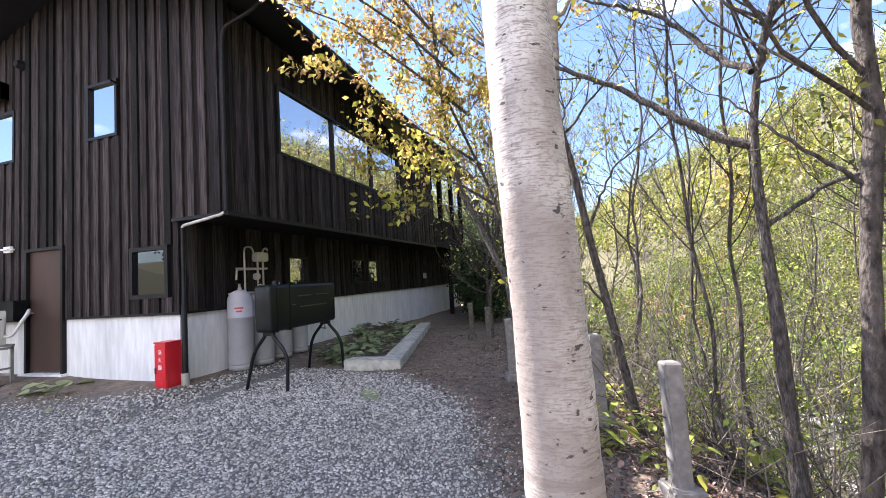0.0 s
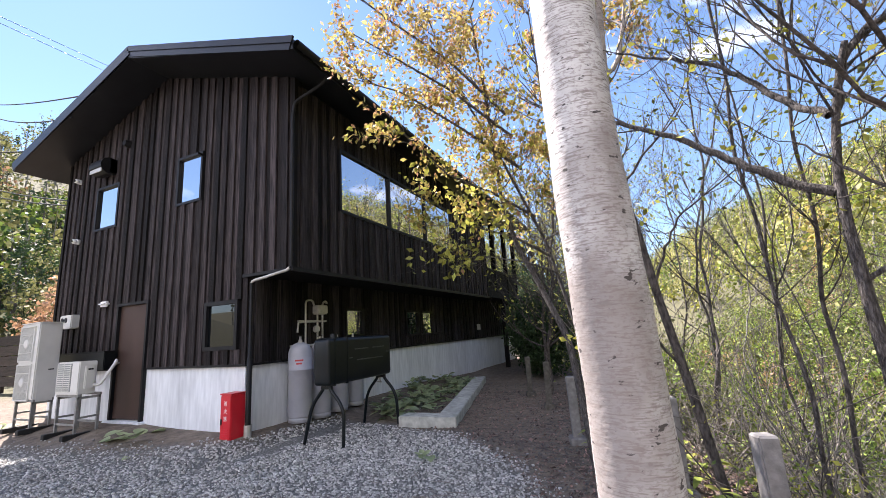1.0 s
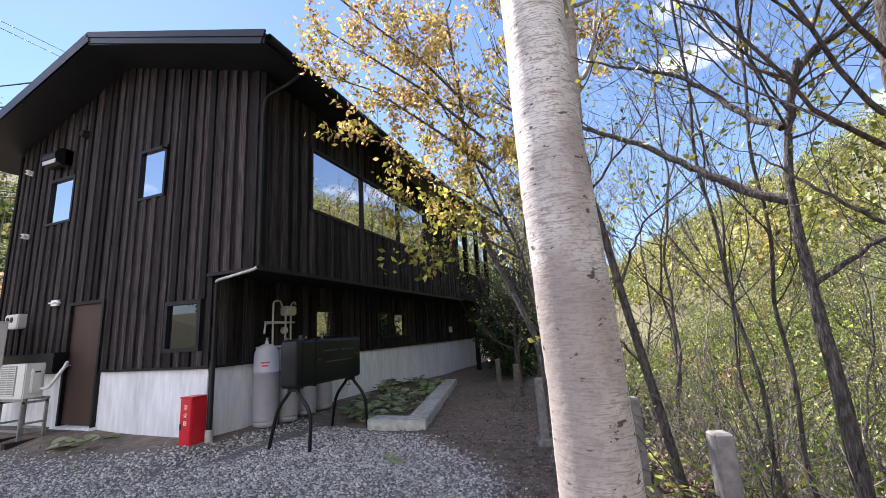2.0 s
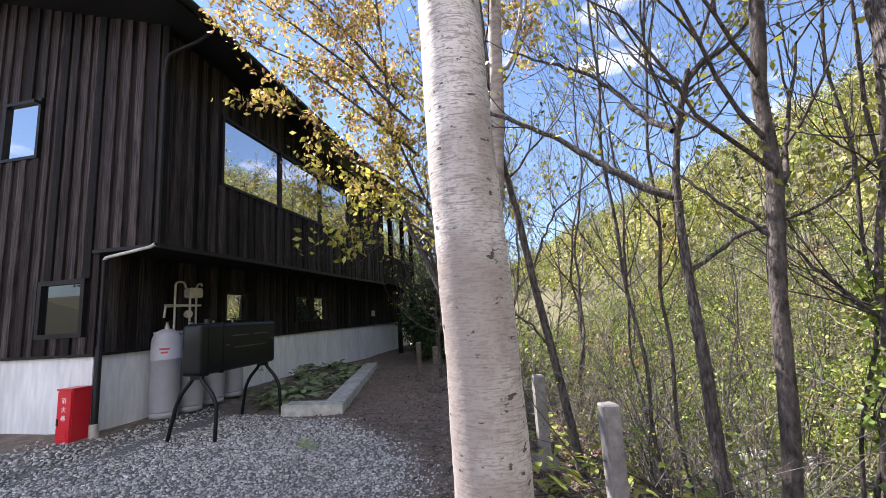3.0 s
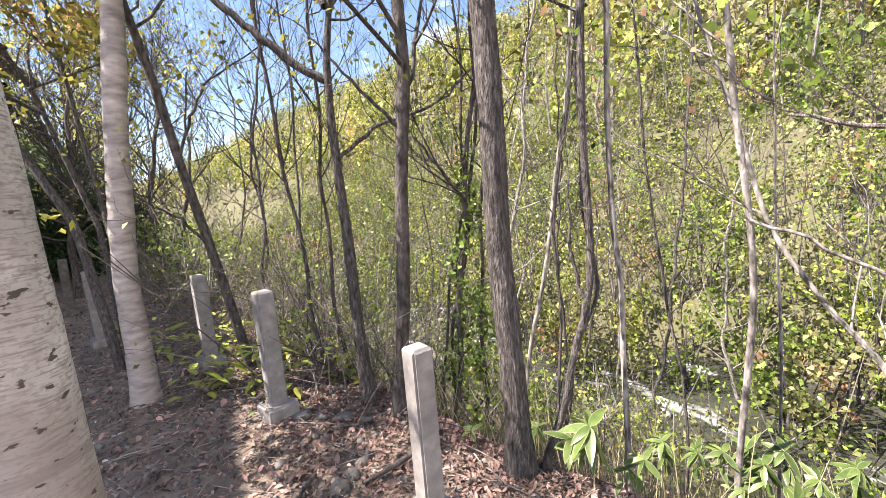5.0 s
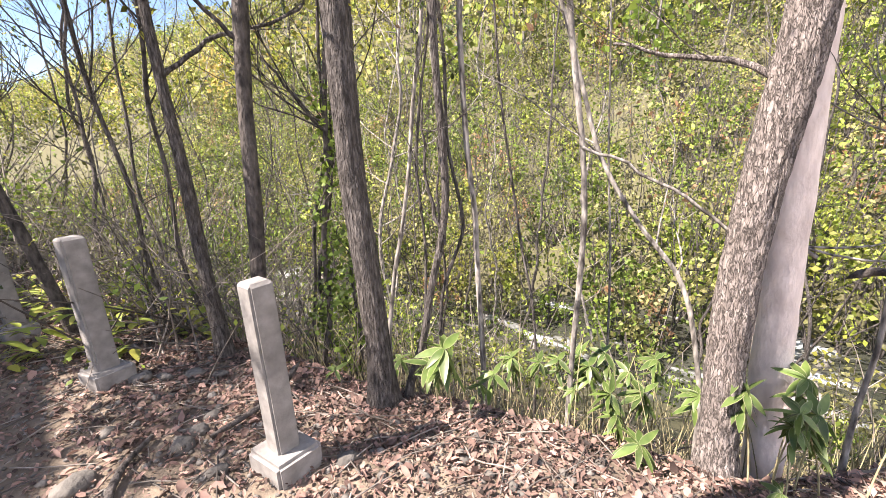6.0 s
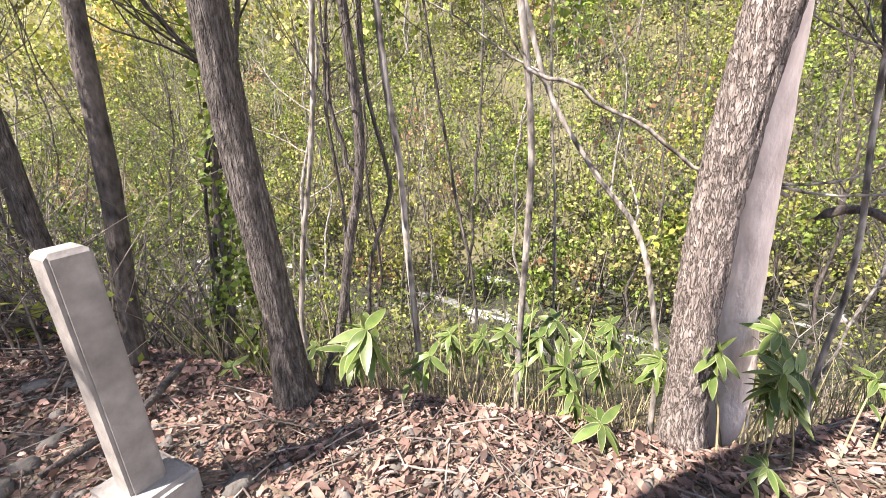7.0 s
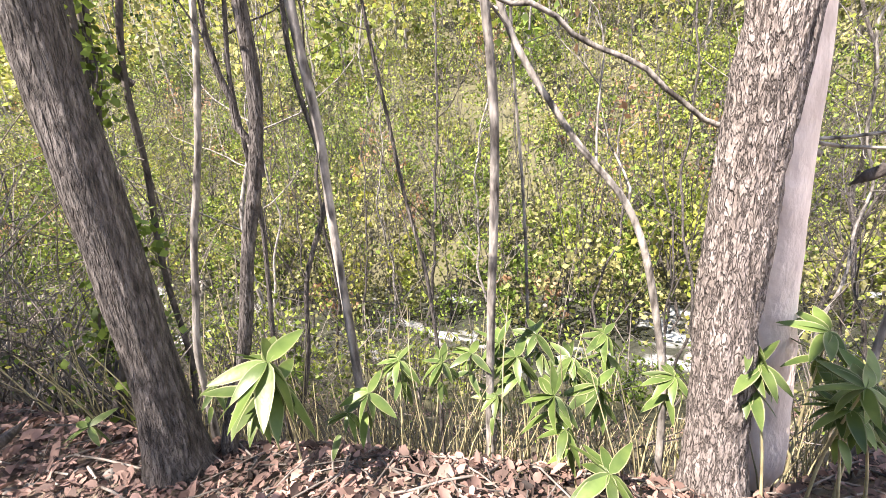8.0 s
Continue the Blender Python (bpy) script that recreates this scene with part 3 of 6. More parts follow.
def build_house():
    rng = random.Random(4)
    house = thing("house", "two-storey house clad in dark upright cedar boards on a concrete base", "house", at=(-7.7, 10, 0))
    door = (-8.72, -7.78, 0.27, 2.28)
    win_a, win_b, win_c = (-7.22, -6.54, 3.88, 4.79), (-9.80, -9.02, 3.82, 4.74), (-6.31, -5.55, 1.34, 2.10)
    # concrete base
    for bx0, bx1, top in ((XL, door[0], ZB), (door[0] + 0.002, door[1] - 0.002, 0.16), (door[1], XR, ZB)):
        part("base_front", boxed(bx0, bx1, YF, YF + 0.25, -0.5, top), M_CONCRETE, house, "pale cast concrete base with vertical streaks")
    bm = bmesh.new()
    solid_wall(bm, "y", XR, 0.25, YF + 0.25, YB, -0.5, ZB, [])
    box(bm, XL, XL + 0.25, YF + 0.25, YB, -0.5, ZB)
    box(bm, XL + 0.25, XR - 0.25, YB - 0.25, YB, -0.5, ZB)
    part("base_side", bm, M_CONCRETE, house, "pale cast concrete base")
    part("drip_edge", box(boxed(XL - 0.02, door[0] - 0.05, YF - 0.05, YF, ZB, ZB + 0.035), door[1] + 0.05, XR + 0.05, YF - 0.05, YF, ZB, ZB + 0.035), M_TRIM, house)
    part("drip_edge", boxed(XR, XR + 0.05, YF, YB, ZB, ZB + 0.035), M_TRIM, house)
    part("door_step", boxed(door[0] - 0.05, door[1] + 0.05, YF - 0.12, YF + 0.2, -0.3, 0.25, bevel=0.01), M_CONCRETE, house, "low concrete threshold")
    # front wall
    holes = [door, win_a, win_b, win_c]
    bm = bmesh.new()
    solid_wall(bm, "x", YF, 0.16, XL, XR, ZB, ZO, holes)
    solid_wall(bm, "x", YF, 0.16, XL, XU, ZO, 5.35, holes)
    for i in range(12):
        p, q = XL + (XU - XL) * i / 12, XL + (XU - XL) * (i + 1) / 12
        box(bm, p, q, YF, YF + 0.16, 5.35, min(roof_z(p), roof_z(q)) - 0.12)
    wall = part("front_wall", bm, M_BLACK_WOOD, house, "front wall of dark brown lapped boards")
    boards(wall, "x", YF, -1, XL, XU, lambda x: ZB + 0.03 if x < XR else ZO, lambda x: roof_z(x) - 0.16, holes, 0.105, M_BOARD, random.Random(7))
    part("flashing", boxed(XR - 0.04, XU + 0.06, YF - 0.075, YF - 0.035, ZO - 0.045, ZO), M_TRIM, house)
    # lower east wall
    w_e1, w_e2, w_f = (9.30, 10.0, 1.36, 2.0), (10.15, 10.85, 1.36, 2.0), (6.88, 7.52, 1.42, 2.0)
    low = [w_e1, w_e2, w_f]
    bm = solid_wall(bmesh.new(), "y", XR, 0.16, YF + 0.16, YB, ZB, ZO, low)
    wall = part("lower_side_wall", bm, M_BLACK_WOOD, house, "shaded lower side wall of dark boards")
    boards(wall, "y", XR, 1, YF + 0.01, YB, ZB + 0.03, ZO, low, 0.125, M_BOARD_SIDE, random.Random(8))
    # upper east wall, jutting out over the lower one
    w_d = (5.60, 10.5, 3.55, 4.72)
    bm = solid_wall(bmesh.new(), "y", XU, 0.16, YF + 0.16, YU, ZO, 5.45, [w_d])
    box(bm, XL, XU, YU - 0.16, YU, ZO, 5.45)
    box(bm, XL, XL + 0.16, YF + 0.16, YB, ZB, 5.4)
    box(bm, XL + 0.16, XR - 0.16, YB - 0.16, YB, ZB, ZO)
    wall = part("upper_side_wall", bm, M_BLACK_WOOD, house, "upper side wall of dark boards below a window band")
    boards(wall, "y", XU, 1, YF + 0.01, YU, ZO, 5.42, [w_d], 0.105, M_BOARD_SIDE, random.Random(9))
    part("upper_floor", boxed(XL + 0.17, XU - 0.01, YF + 0.17, YB - 0.17, ZO + 0.01, ZO + 0.22), M_BLACK_WOOD, house)
    part("soffit", boxed(XR + 0.04, XU + 0.03, YF - 0.03, YU, ZO - 0.03, ZO - 0.004), M_BLACK_WOOD, house, "black underside of the jutting storey")
    part("flashing", boxed(XU, XU + 0.06, YF - 0.07, YU, ZO - 0.05, ZO + 0.005), M_TRIM, house)
    # corner boards
    part("corner_board", boxed(XU - 0.02, XU + 0.05, YF - 0.05, YF + 0.02, ZO, roof_z(XU) - 0.2), M_BLACK_WOOD, house)
    part("corner_board", boxed(XL - 0.04, XL + 0.03, YF - 0.05, YF + 0.02, ZB, roof_z(XL) - 0.2), M_BLACK_WOOD, house)
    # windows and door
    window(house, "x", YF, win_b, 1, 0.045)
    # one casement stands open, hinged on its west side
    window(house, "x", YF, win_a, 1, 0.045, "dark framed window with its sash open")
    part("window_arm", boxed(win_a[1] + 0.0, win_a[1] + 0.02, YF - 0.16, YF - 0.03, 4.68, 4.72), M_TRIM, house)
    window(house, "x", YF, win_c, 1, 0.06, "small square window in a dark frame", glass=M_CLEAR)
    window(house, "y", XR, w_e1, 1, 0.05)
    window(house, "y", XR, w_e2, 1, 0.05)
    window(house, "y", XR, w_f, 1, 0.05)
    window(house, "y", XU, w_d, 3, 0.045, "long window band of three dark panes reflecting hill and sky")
    rail = bmesh.new()
    for i in range(13):
        box(rail, XR + 0.05, XR + 0.08, 9.5 + i * 0.13, 9.54 + i * 0.13, 1.16, 1.38)
    box(rail, XR + 0.045, XR + 0.085, 9.45, 11.15, 1.36, 1.40)
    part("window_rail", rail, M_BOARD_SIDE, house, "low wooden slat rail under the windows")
    d = part("door", boxed(door[0] + 0.05, door[1] - 0.05, YF - 0.005, YF + 0.04, door[2], door[3] - 0.05), M_DOOR, house, "plain brown steel door, closed")
    bm = bmesh.new()
    for p, q, r, s in ((door[0], door[0] + 0.05, 0.25, door[3]), (door[1] - 0.05, door[1], 0.25, door[3]), (door[0] + 0.05, door[1] - 0.05, door[3] - 0.05, door[3])):
        box(bm, p, q, YF - 0.06, YF + 0.05, r, s)
    part("frame", bm, M_TRIM, d)
    bm = bmesh.new()
    bmesh.ops.create_uvsphere(bm, u_segments=12, v_segments=8, radius=0.03, matrix=Matrix.Translation((door[0] + 0.13, YF - 0.06, 1.22)))
    box(bm, door[0] + 0.12, door[0] + 0.14, YF - 0.06, YF, 1.21, 1.23)
    part("door_knob", bm, M_PIPE, d, "round steel knob")
    # roof: two slabs with a deep front overhang, metal edge and dark soffit
    y0, y1, ex = 3.83, 17.4, 3.93
    for side in (-1, 1):
        bm = bmesh.new()
        prof = [(0, 0), (side * ex, -ex * SLOPE), (side * ex, -ex * SLOPE - 0.16), (0, -0.20)]
        vs = [[bm.verts.new((RX + px, yy, RZ + pz)) for px, pz in prof] for yy in (y0, y1)]
        for k in range(4):
            bm.faces.new((vs[0][k], vs[0][(k + 1) % 4], vs[1][(k + 1) % 4], vs[1][k]))
        bm.faces.new(vs[0][::-1])
        bm.faces.new(vs[1])
        bmesh.ops.recalc_face_normals(bm, faces=bm.faces)
        slab = part("roof_slope", bm, M_ROOF, house, "dark metal roof slope with a black soffit")
        ang = math.degrees(math.atan(SLOPE))
        bm = bmesh.new()
        box(bm, 0, ex / math.cos(radians(ang)) + 0.02, -0.03, 0.0, -0.07, 0.03)
        box(bm, 0, ex / math.cos(radians(ang)), -0.015, 0.0, -0.17, -0.07)
        bmesh.ops.transform(bm, matrix=Matrix.Translation((RX, y0, RZ)) @ (Matrix.Rotation(radians(ang), 4, "Y") if side > 0 else Matrix.Rotation(radians(180 - ang), 4, "Y") @ Matrix.Rotation(radians(180), 4, "X") @ Matrix.Translation((0, 0.0, 0))), verts=bm.verts)
        if side < 0:
            bmesh.ops.translate(bm, vec=(0, -0.03, 0), verts=bm.verts)
        bmesh.ops.recalc_face_normals(bm, faces=bm.faces)
        part("barge_board", bm, M_ROOF, slab)
        # standing seams
        bm = bmesh.new()
        for i in range(34):
            yy = y0 + 0.2 + i * 0.4
            box(bm, 0.02, ex / math.cos(radians(ang)), yy - 0.012, yy + 0.012, 0.002, 0.03)
        bmesh.ops.transform(bm, matrix=Matrix.Translation((RX, 0, RZ)) @ (Matrix.Rotation(radians(ang), 4, "Y") if side > 0 else Matrix.Diagonal((-1, 1, 1, 1)) @ Matrix.Rotation(radians(ang), 4, "Y")), verts=bm.verts)
        bmesh.ops.recalc_face_normals(bm, faces=bm.faces)
        part("roof_seams", bm, M_ROOF, slab)
        # half-round gutter
        gx, gz = RX + side * (ex + 0.05), RZ - ex * SLOPE - 0.08
        v, q = tubes([(np.array([(gx, y0 + 0.02, gz), (gx, y1, gz)]), [0.055, 0.055])], 12)
        np_part("gutter", v, q, M_TRIM, house, smooth=True)
    # downpipe: from the gutter to the corner, down, then in under the jutting storey and down the base
    r = smooth_run([(-3.78, 4.58, 5.36), (-3.95, 4.56, 5.22), (-4.40, 4.50, 5.05), (-4.44, 4.50, 4.8), (-4.44, 4.50, 2.46)], 0.05)
    v, q = tubes([(r, np.full(len(r), 0.026))], 10)
    np_part("downpipe", v, q, M_TRIM, house, smooth=True)
    r = np.array([(-4.46, 4.49, 2.45), (-4.52, 4.49, 2.42), (-5.14, 4.47, 2.335), (-5.175, 4.47, 2.325), (-5.19, 4.47, 2.30)])
    v, q = tubes([(r, np.full(len(r), 0.022))], 10)
    np_part("downpipe", v, q, M_PIPE, house, "pale downpipe under the jutting corner", smooth=True)
    v, q = tubes([(np.array([(-5.19, 4.47, 2.30), (-5.19, 4.47, 1.22), (-5.19, 4.47, 1.20), (-5.19, 4.47, 0.12)]), [0.023, 0.023, 0.038, 0.038])], 12)
    np_part("downpipe", v, q, M_TRIM, house, "black drain pipe", smooth=True)
    v, q = tubes([(np.array([(-5.19, 4.47, 0.30), (-5.19, 4.47, 0.02)]), [0.052, 0.052])], 12)
    np_part("pipe_foot", v, q, M_PIPE, house, "pale plastic drain socket", smooth=True)
    # roofed deck behind the closed storey
    for y in (14.4, 15.9, 17.2):
        part("deck_post", boxed(XU - 0.14, XU, y - 0.07, y + 0.07, ZO + 0.2, 5.4), M_BLACK_WOOD, house)
    part("deck_floor", boxed(XR, XU, YU, 17.4, ZO, ZO + 0.2), M_BLACK_WOOD, house)
    rail = bmesh.new()
    box(rail, XU - 0.08, XU - 0.02, YU, 17.3, ZO + 0.95, ZO + 1.02)
    for i in range(38):
        box(rail, XU - 0.06, XU - 0.03, YU + 0.06 + i * 0.105, YU + 0.13 + i * 0.105, ZO + 0.2, ZO + 0.95)
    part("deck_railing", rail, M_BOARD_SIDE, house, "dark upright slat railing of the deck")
    for y in (15.2, 17.2):
        part("deck_prop", boxed(XU - 0.16, XU - 0.02, y - 0.07, y + 0.07, -0.2, ZO), M_BLACK_WOOD, house)


build_house()


# ---- things on and by the front wall
def fixture(name, label, category, bm, material, m):
    ob = part(name, bm, material, None, label)
    ob.matrix_basis = m
    return tagged(ob, category=category)


def rounded(x, y, z, bevel):
    return boxed(-x / 2, x / 2, -y / 2, y / 2, -z / 2, z / 2, bevel=bevel)


def build_wall_fixtures():
    fixture("wall_lamp", "small white wall lamp beside the door", "lamp", rounded(0.26, 0.12, 0.10, 0.04), M_WHITE, pose(-9.08, 4.49, 2.31))
    tagged(bpy.data.objects["wall_lamp"], category="lamp")
    hood = thing("vent_hood", "dark metal vent hood high on the wall", "vent", at=(-9.40, 4.55, 5.05))
    bm = bmesh.new()
    bmesh.ops.create_cone(bm, cap_ends=True, segments=20, radius1=0.17, radius2=0.17, depth=0.42, matrix=pose(-9.40, 4.42, 5.08, 0, 90, 0))
    box(bm, -9.61, -9.19, 4.42, 4.56, 4.95, 5.24)
    part("hood", bm, M_TRIM, hood)
    part("flap", boxed(-9.6, -9.2, 4.27, 4.285, 4.93, 5.06), M_PIPE, hood)
    bm = bmesh.new()
    bmesh.ops.create_cone(bm, cap_ends=True, segments=16, radius1=0.09, radius2=0.06, depth=0.1, matrix=pose(-8.83, 4.49, 5.5, 90, 0, 0))
    fixture("round_vent", "small round dark vent cap", "vent", bm, M_TRIM, Matrix())
    for i, (x, z) in enumerate(((-10.5, 5.04), (-10.34, 3.70))):
        c = thing("security_camera", "white dome security camera on the boards", "camera", group="security cameras", at=(x, 4.54, z))
        bm = bmesh.new()
        bmesh.ops.create_cone(bm, cap_ends=True, segments=16, radius1=0.055, radius2=0.05, depth=0.06, matrix=pose(x, 4.515, z, 90, 0, 0))
        part("mount", bm, M_WHITE, c, smooth=True)
        bm = bmesh.new()
        bmesh.ops.create_uvsphere(bm, u_segments=14, v_segments=10, radius=0.05, matrix=Matrix.Translation((x + 0.04, 4.44, z - 0.01)))
        part("eyeball", bm, M_WHITE, c, smooth=True)
        bm = bmesh.new()
        bmesh.ops.create_cone(bm, cap_ends=True, segments=12, radius1=0.025, radius2=0.025, depth=0.03, matrix=pose(x + 0.05, 4.395, z - 0.015, 90, 0, 0))
        part("lens", bm, M_DARK, c)
    meter = thing("meter_box", "white meter box with two round dials", "meter", at=(-10.2, 4.55, 2.05))
    part("case", boxed(-10.40, -9.98, 4.40, 4.555, 1.92, 2.18, bevel=0.015), M_AC, meter)
    for x in (-10.30, -10.17):
        bm = bmesh.new()
        bmesh.ops.create_cone(bm, cap_ends=True, segments=16, radius1=0.05, radius2=0.05, depth=0.012, matrix=pose(x, 4.396, 2.08, 90, 0, 0))
        part("dial", bm, M_DARK, meter)
    duct = thing("pipe_cover", "black box cover for pipes along the wall", "pipe cover", at=(-9.9, 4.5, 1.2))
    part("cover", boxed(-10.55, -8.62, 4.34, 4.545, 1.12, 1.42, bevel=0.012), M_TANK, duct)
    part("lid", boxed(-10.57, -8.60, 4.32, 4.548, 1.42, 1.445), M_TRIM, duct)
    plate = fixture("wall_plate", "small pale plate on the dark boards", "sign", boxed(-0.008, 0.008, -0.16, 0.16, -0.1, 0.1), M_AC, pose(XR + 0.06, 14.5, 1.5))


build_wall_fixtures()


M_STAND = mat("dull_stand_steel", (0.17, 0.17, 0.165), (0.30, 0.30, 0.29), 12, rough=0.5, bump=0.05, metal=0.4)


def ac_stand(parent, x0, x1, y0, y1, z, ground):
    for x in (x0, x1 - 0.035):
        for y in (y0, y1 - 0.035):
            part("leg", boxed(x, x + 0.035, y, y + 0.035, ground - 0.03, z - 0.04), M_STAND, parent)
    for y in (y0, y1 - 0.035):
        part("rail", boxed(x0 - 0.02, x1 + 0.02, y, y + 0.035, z - 0.04, z), M_STAND, parent)
        part("rail", boxed(x0, x1, y + 0.008, y + 0.03, ground + 0.16, ground + 0.19), M_STAND, parent)
    for x in (x0, x1 - 0.035):
        part("rail", boxed(x, x + 0.035, y0, y1, z - 0.075, z - 0.04), M_STAND, parent)
        part("rail", boxed(x + 0.005, x + 0.03, y0 + 0.035, y1 - 0.035, ground + 0.26, ground + 0.29), M_STAND, parent)
    for x in (x0, x1 - 0.05):
        part("base_bar", boxed(x - 0.03, x + 0.07, y0 - 0.14, y1 + 0.06, ground - 0.04, ground + 0.045, bevel=0.008), M_DARK, parent, "black plastic base bar")


def fan(parent, x, y, z, w, h):
    """Pale fan panel: a raised frame, close upright guard bars in front of a grey backing, and a round hub."""
    bm = bmesh.new()
    for p, q, r, s in ((x - w, x + w, z + h - 0.02, z + h), (x - w, x + w, z - h, z - h + 0.02), (x - w, x - w + 0.02, z - h + 0.02, z + h - 0.02), (x + w - 0.02, x + w, z - h + 0.02, z + h - 0.02)):
        box(bm, p, q, y - 0.022, y, r, s)
    panel = part("fan_panel", bm, M_AC, parent)
    part("backing", boxed(x - w + 0.02, x + w - 0.02, y - 0.006, y, z - h + 0.02, z + h - 0.02), M_GRILLE, panel)
    bm = bmesh.new()
    n = int(w * 2 / 0.028)
    for i in range(1, n):
        box(bm, x - w + i * 2 * w / n - 0.004, x - w + i * 2 * w / n + 0.004, y - 0.018, y - 0.010, z - h + 0.02, z + h - 0.02)
    for k in (-0.5, 0.0, 0.5):
        box(bm, x - w + 0.02, x + w - 0.02, y - 0.0225, y - 0.018, z + h * k - 0.004, z + h * k + 0.004)
    tagged(part("guard", bm, M_AC, panel), kind="stuff")
    bm = bmesh.new()
    bmesh.ops.create_cone(bm, cap_ends=True, segments=20, radius1=h * 0.25, radius2=h * 0.2, depth=0.012, matrix=pose(x, y - 0.026, z, 90, 0, 0))
    part("hub", bm, M_AC, panel)


def build_ac_units():
    g = float(land(-10.3, 4.0))
    tall = thing("heat_pump_unit", "tall ivory heat pump unit with two fans on a steel stand", "heat pump", at=(-10.3, 4.0, g))
    x0, x1, y0, y1, z0, z1 = -10.24, -9.60, 3.80, 4.13, 0.70, 2.0
    part("body", boxed(x0, x1, y0, y1, z0, z1, bevel=0.015), M_AC, tall)
    part("top_lid", boxed(x0 - 0.01, x1 + 0.01, y0 - 0.01, y1 + 0.01, z1, z1 + 0.02, bevel=0.006), M_AC, tall)
    for z in (0.99, 1.65):
        fan(tall, x0 + 0.27, y0, z, 0.25, 0.31)
    part("service_panel", boxed(x1, x1 + 0.006, y0 + 0.05, y1 - 0.05, 0.66, 1.0), M_AC, tall)
    part("handle", boxed(x1 + 0.001, x1 + 0.01, y0 + 0.18, y0 + 0.26, 1.18, 1.20), M_DARK, tall)
    ac_stand(tall, x0 + 0.02, x1 - 0.02, y0 + 0.02, y1 - 0.02, z0, g)
    g = float(land(-8.9, 3.9))
    small = thing("air_conditioner_unit", "small ivory air conditioner outdoor unit on a steel stand", "air conditioner", at=(-8.9, 3.95, g))
    x0, x1, y0, y1, z0, z1 = -8.86, -8.20, 3.80, 4.05, 0.79, 1.30
    part("body", boxed(x0, x1, y0, y1, z0, z1, bevel=0.012), M_AC, small)
    bm = bmesh.new()
    for i in range(13):
        box(bm, x0 + 0.04, x0 + 0.44, y0 - 0.014, y0 - 0.006, 0.845 + i * 0.033, 0.857 + i * 0.033)
    for x in (x0 + 0.04, x0 + 0.24, x0 + 0.43):
        box(bm, x, x + 0.01, y0 - 0.018, y0 - 0.014, 0.84, 1.27)
    part("fan_grille", bm, M_AC, small, "horizontal wire grille")
    part("grille_backing", boxed(x0 + 0.035, x0 + 0.45, y0 - 0.004, y0, 0.835, 1.275), M_GRILLE, small)
    part("service_cover", boxed(x1, x1 + 0.05, y0 + 0.07, y1 - 0.05, 0.87, 1.22, bevel=0.01), M_AC, small)
    part("grip", boxed(x1 + 0.05, x1 + 0.054, y0 + 0.1, y0 + 0.17, 1.16, 1.185), M_DARK, small)
    r = smooth_run([(x1 + 0.03, 4.0, 0.92), (x1 + 0.10, 4.05, 0.90), (x1 + 0.13, 4.12, 1.05), (x1 + 0.09, 4.25, 1.22), (x1 - 0.02, 4.33, 1.28)], 0.03)
    v, q = tubes([(r, np.full(len(r), 0.025))], 8)
    np_part("pipe", v, q, M_AC, small, "white wrapped refrigerant pipe", smooth=True)
    ac_stand(small, x0 + 0.03, x1 - 0.02, y0 + 0.02, y1 + 0.1, z0, g)


build_ac_units()


def text_part(name, word, size, material, parent, m, label=""):
    cu = bpy.data.curves.new(name, "FONT")
    cu.body, cu.size, cu.align_x, cu.align_y, cu.extrude = word, size, "CENTER", "CENTER", 0.0008
    tmp = bpy.data.objects.new(name, cu)
    scene.collection.objects.link(tmp)
    dg = bpy.context.evaluated_depsgraph_get()
    me = bpy.data.meshes.new_from_object(tmp.evaluated_get(dg))
    bpy.data.objects.remove(tmp)
    bpy.data.curves.remove(cu)
    me.transform(m)
    me.materials.clear()
    me.materials.append(material)
    ob = new(name, me)
    adopt(ob, parent)
    return tagged(ob, label)


def build_extinguisher_box():
    x0, x1, y0, y1 = -5.50, -5.28, 4.27, 4.50
    b = thing("fire_extinguisher_box", "red steel fire extinguisher box standing on gravel by the wall", "extinguisher box", at=(-5.39, 4.38, 0.13))
    z0, z1 = 0.13, 0.73
    part("case", boxed(x0, x1, y0, y1, z0, z1, bevel=0.008), M_RED, b)
    part("front_door", boxed(x0 + 0.012, x1 - 0.012, y0 - 0.008, y0, z0 + 0.02, z1 - 0.02, bevel=0.003), M_RED, b)
    part("top_lid", boxed(x0 - 0.008, x1 + 0.008, y0 - 0.014, y1 + 0.004, z1, z1 + 0.018, bevel=0.005), M_RED, b)
    part("latch", boxed(x0 + 0.02, x0 + 0.045, y0 - 0.016, y0 - 0.008, 0.33, 0.41), M_DARK, b)
    for i, ch in enumerate("消火器"):
        text_part("character", ch, 0.07, M_WHITE, b, pose(x0 + 0.11, y0 - 0.0095, 0.61 - i * 0.10, 90, 0, 0), "white lettering")
    for i in range(4):
        part("louvre", boxed(x0 + 0.05, x0 + 0.17, y0 - 0.013, y0 - 0.008, 0.17 + i * 0.03, 0.185 + i * 0.03), M_RED, b)


build_extinguisher_box()


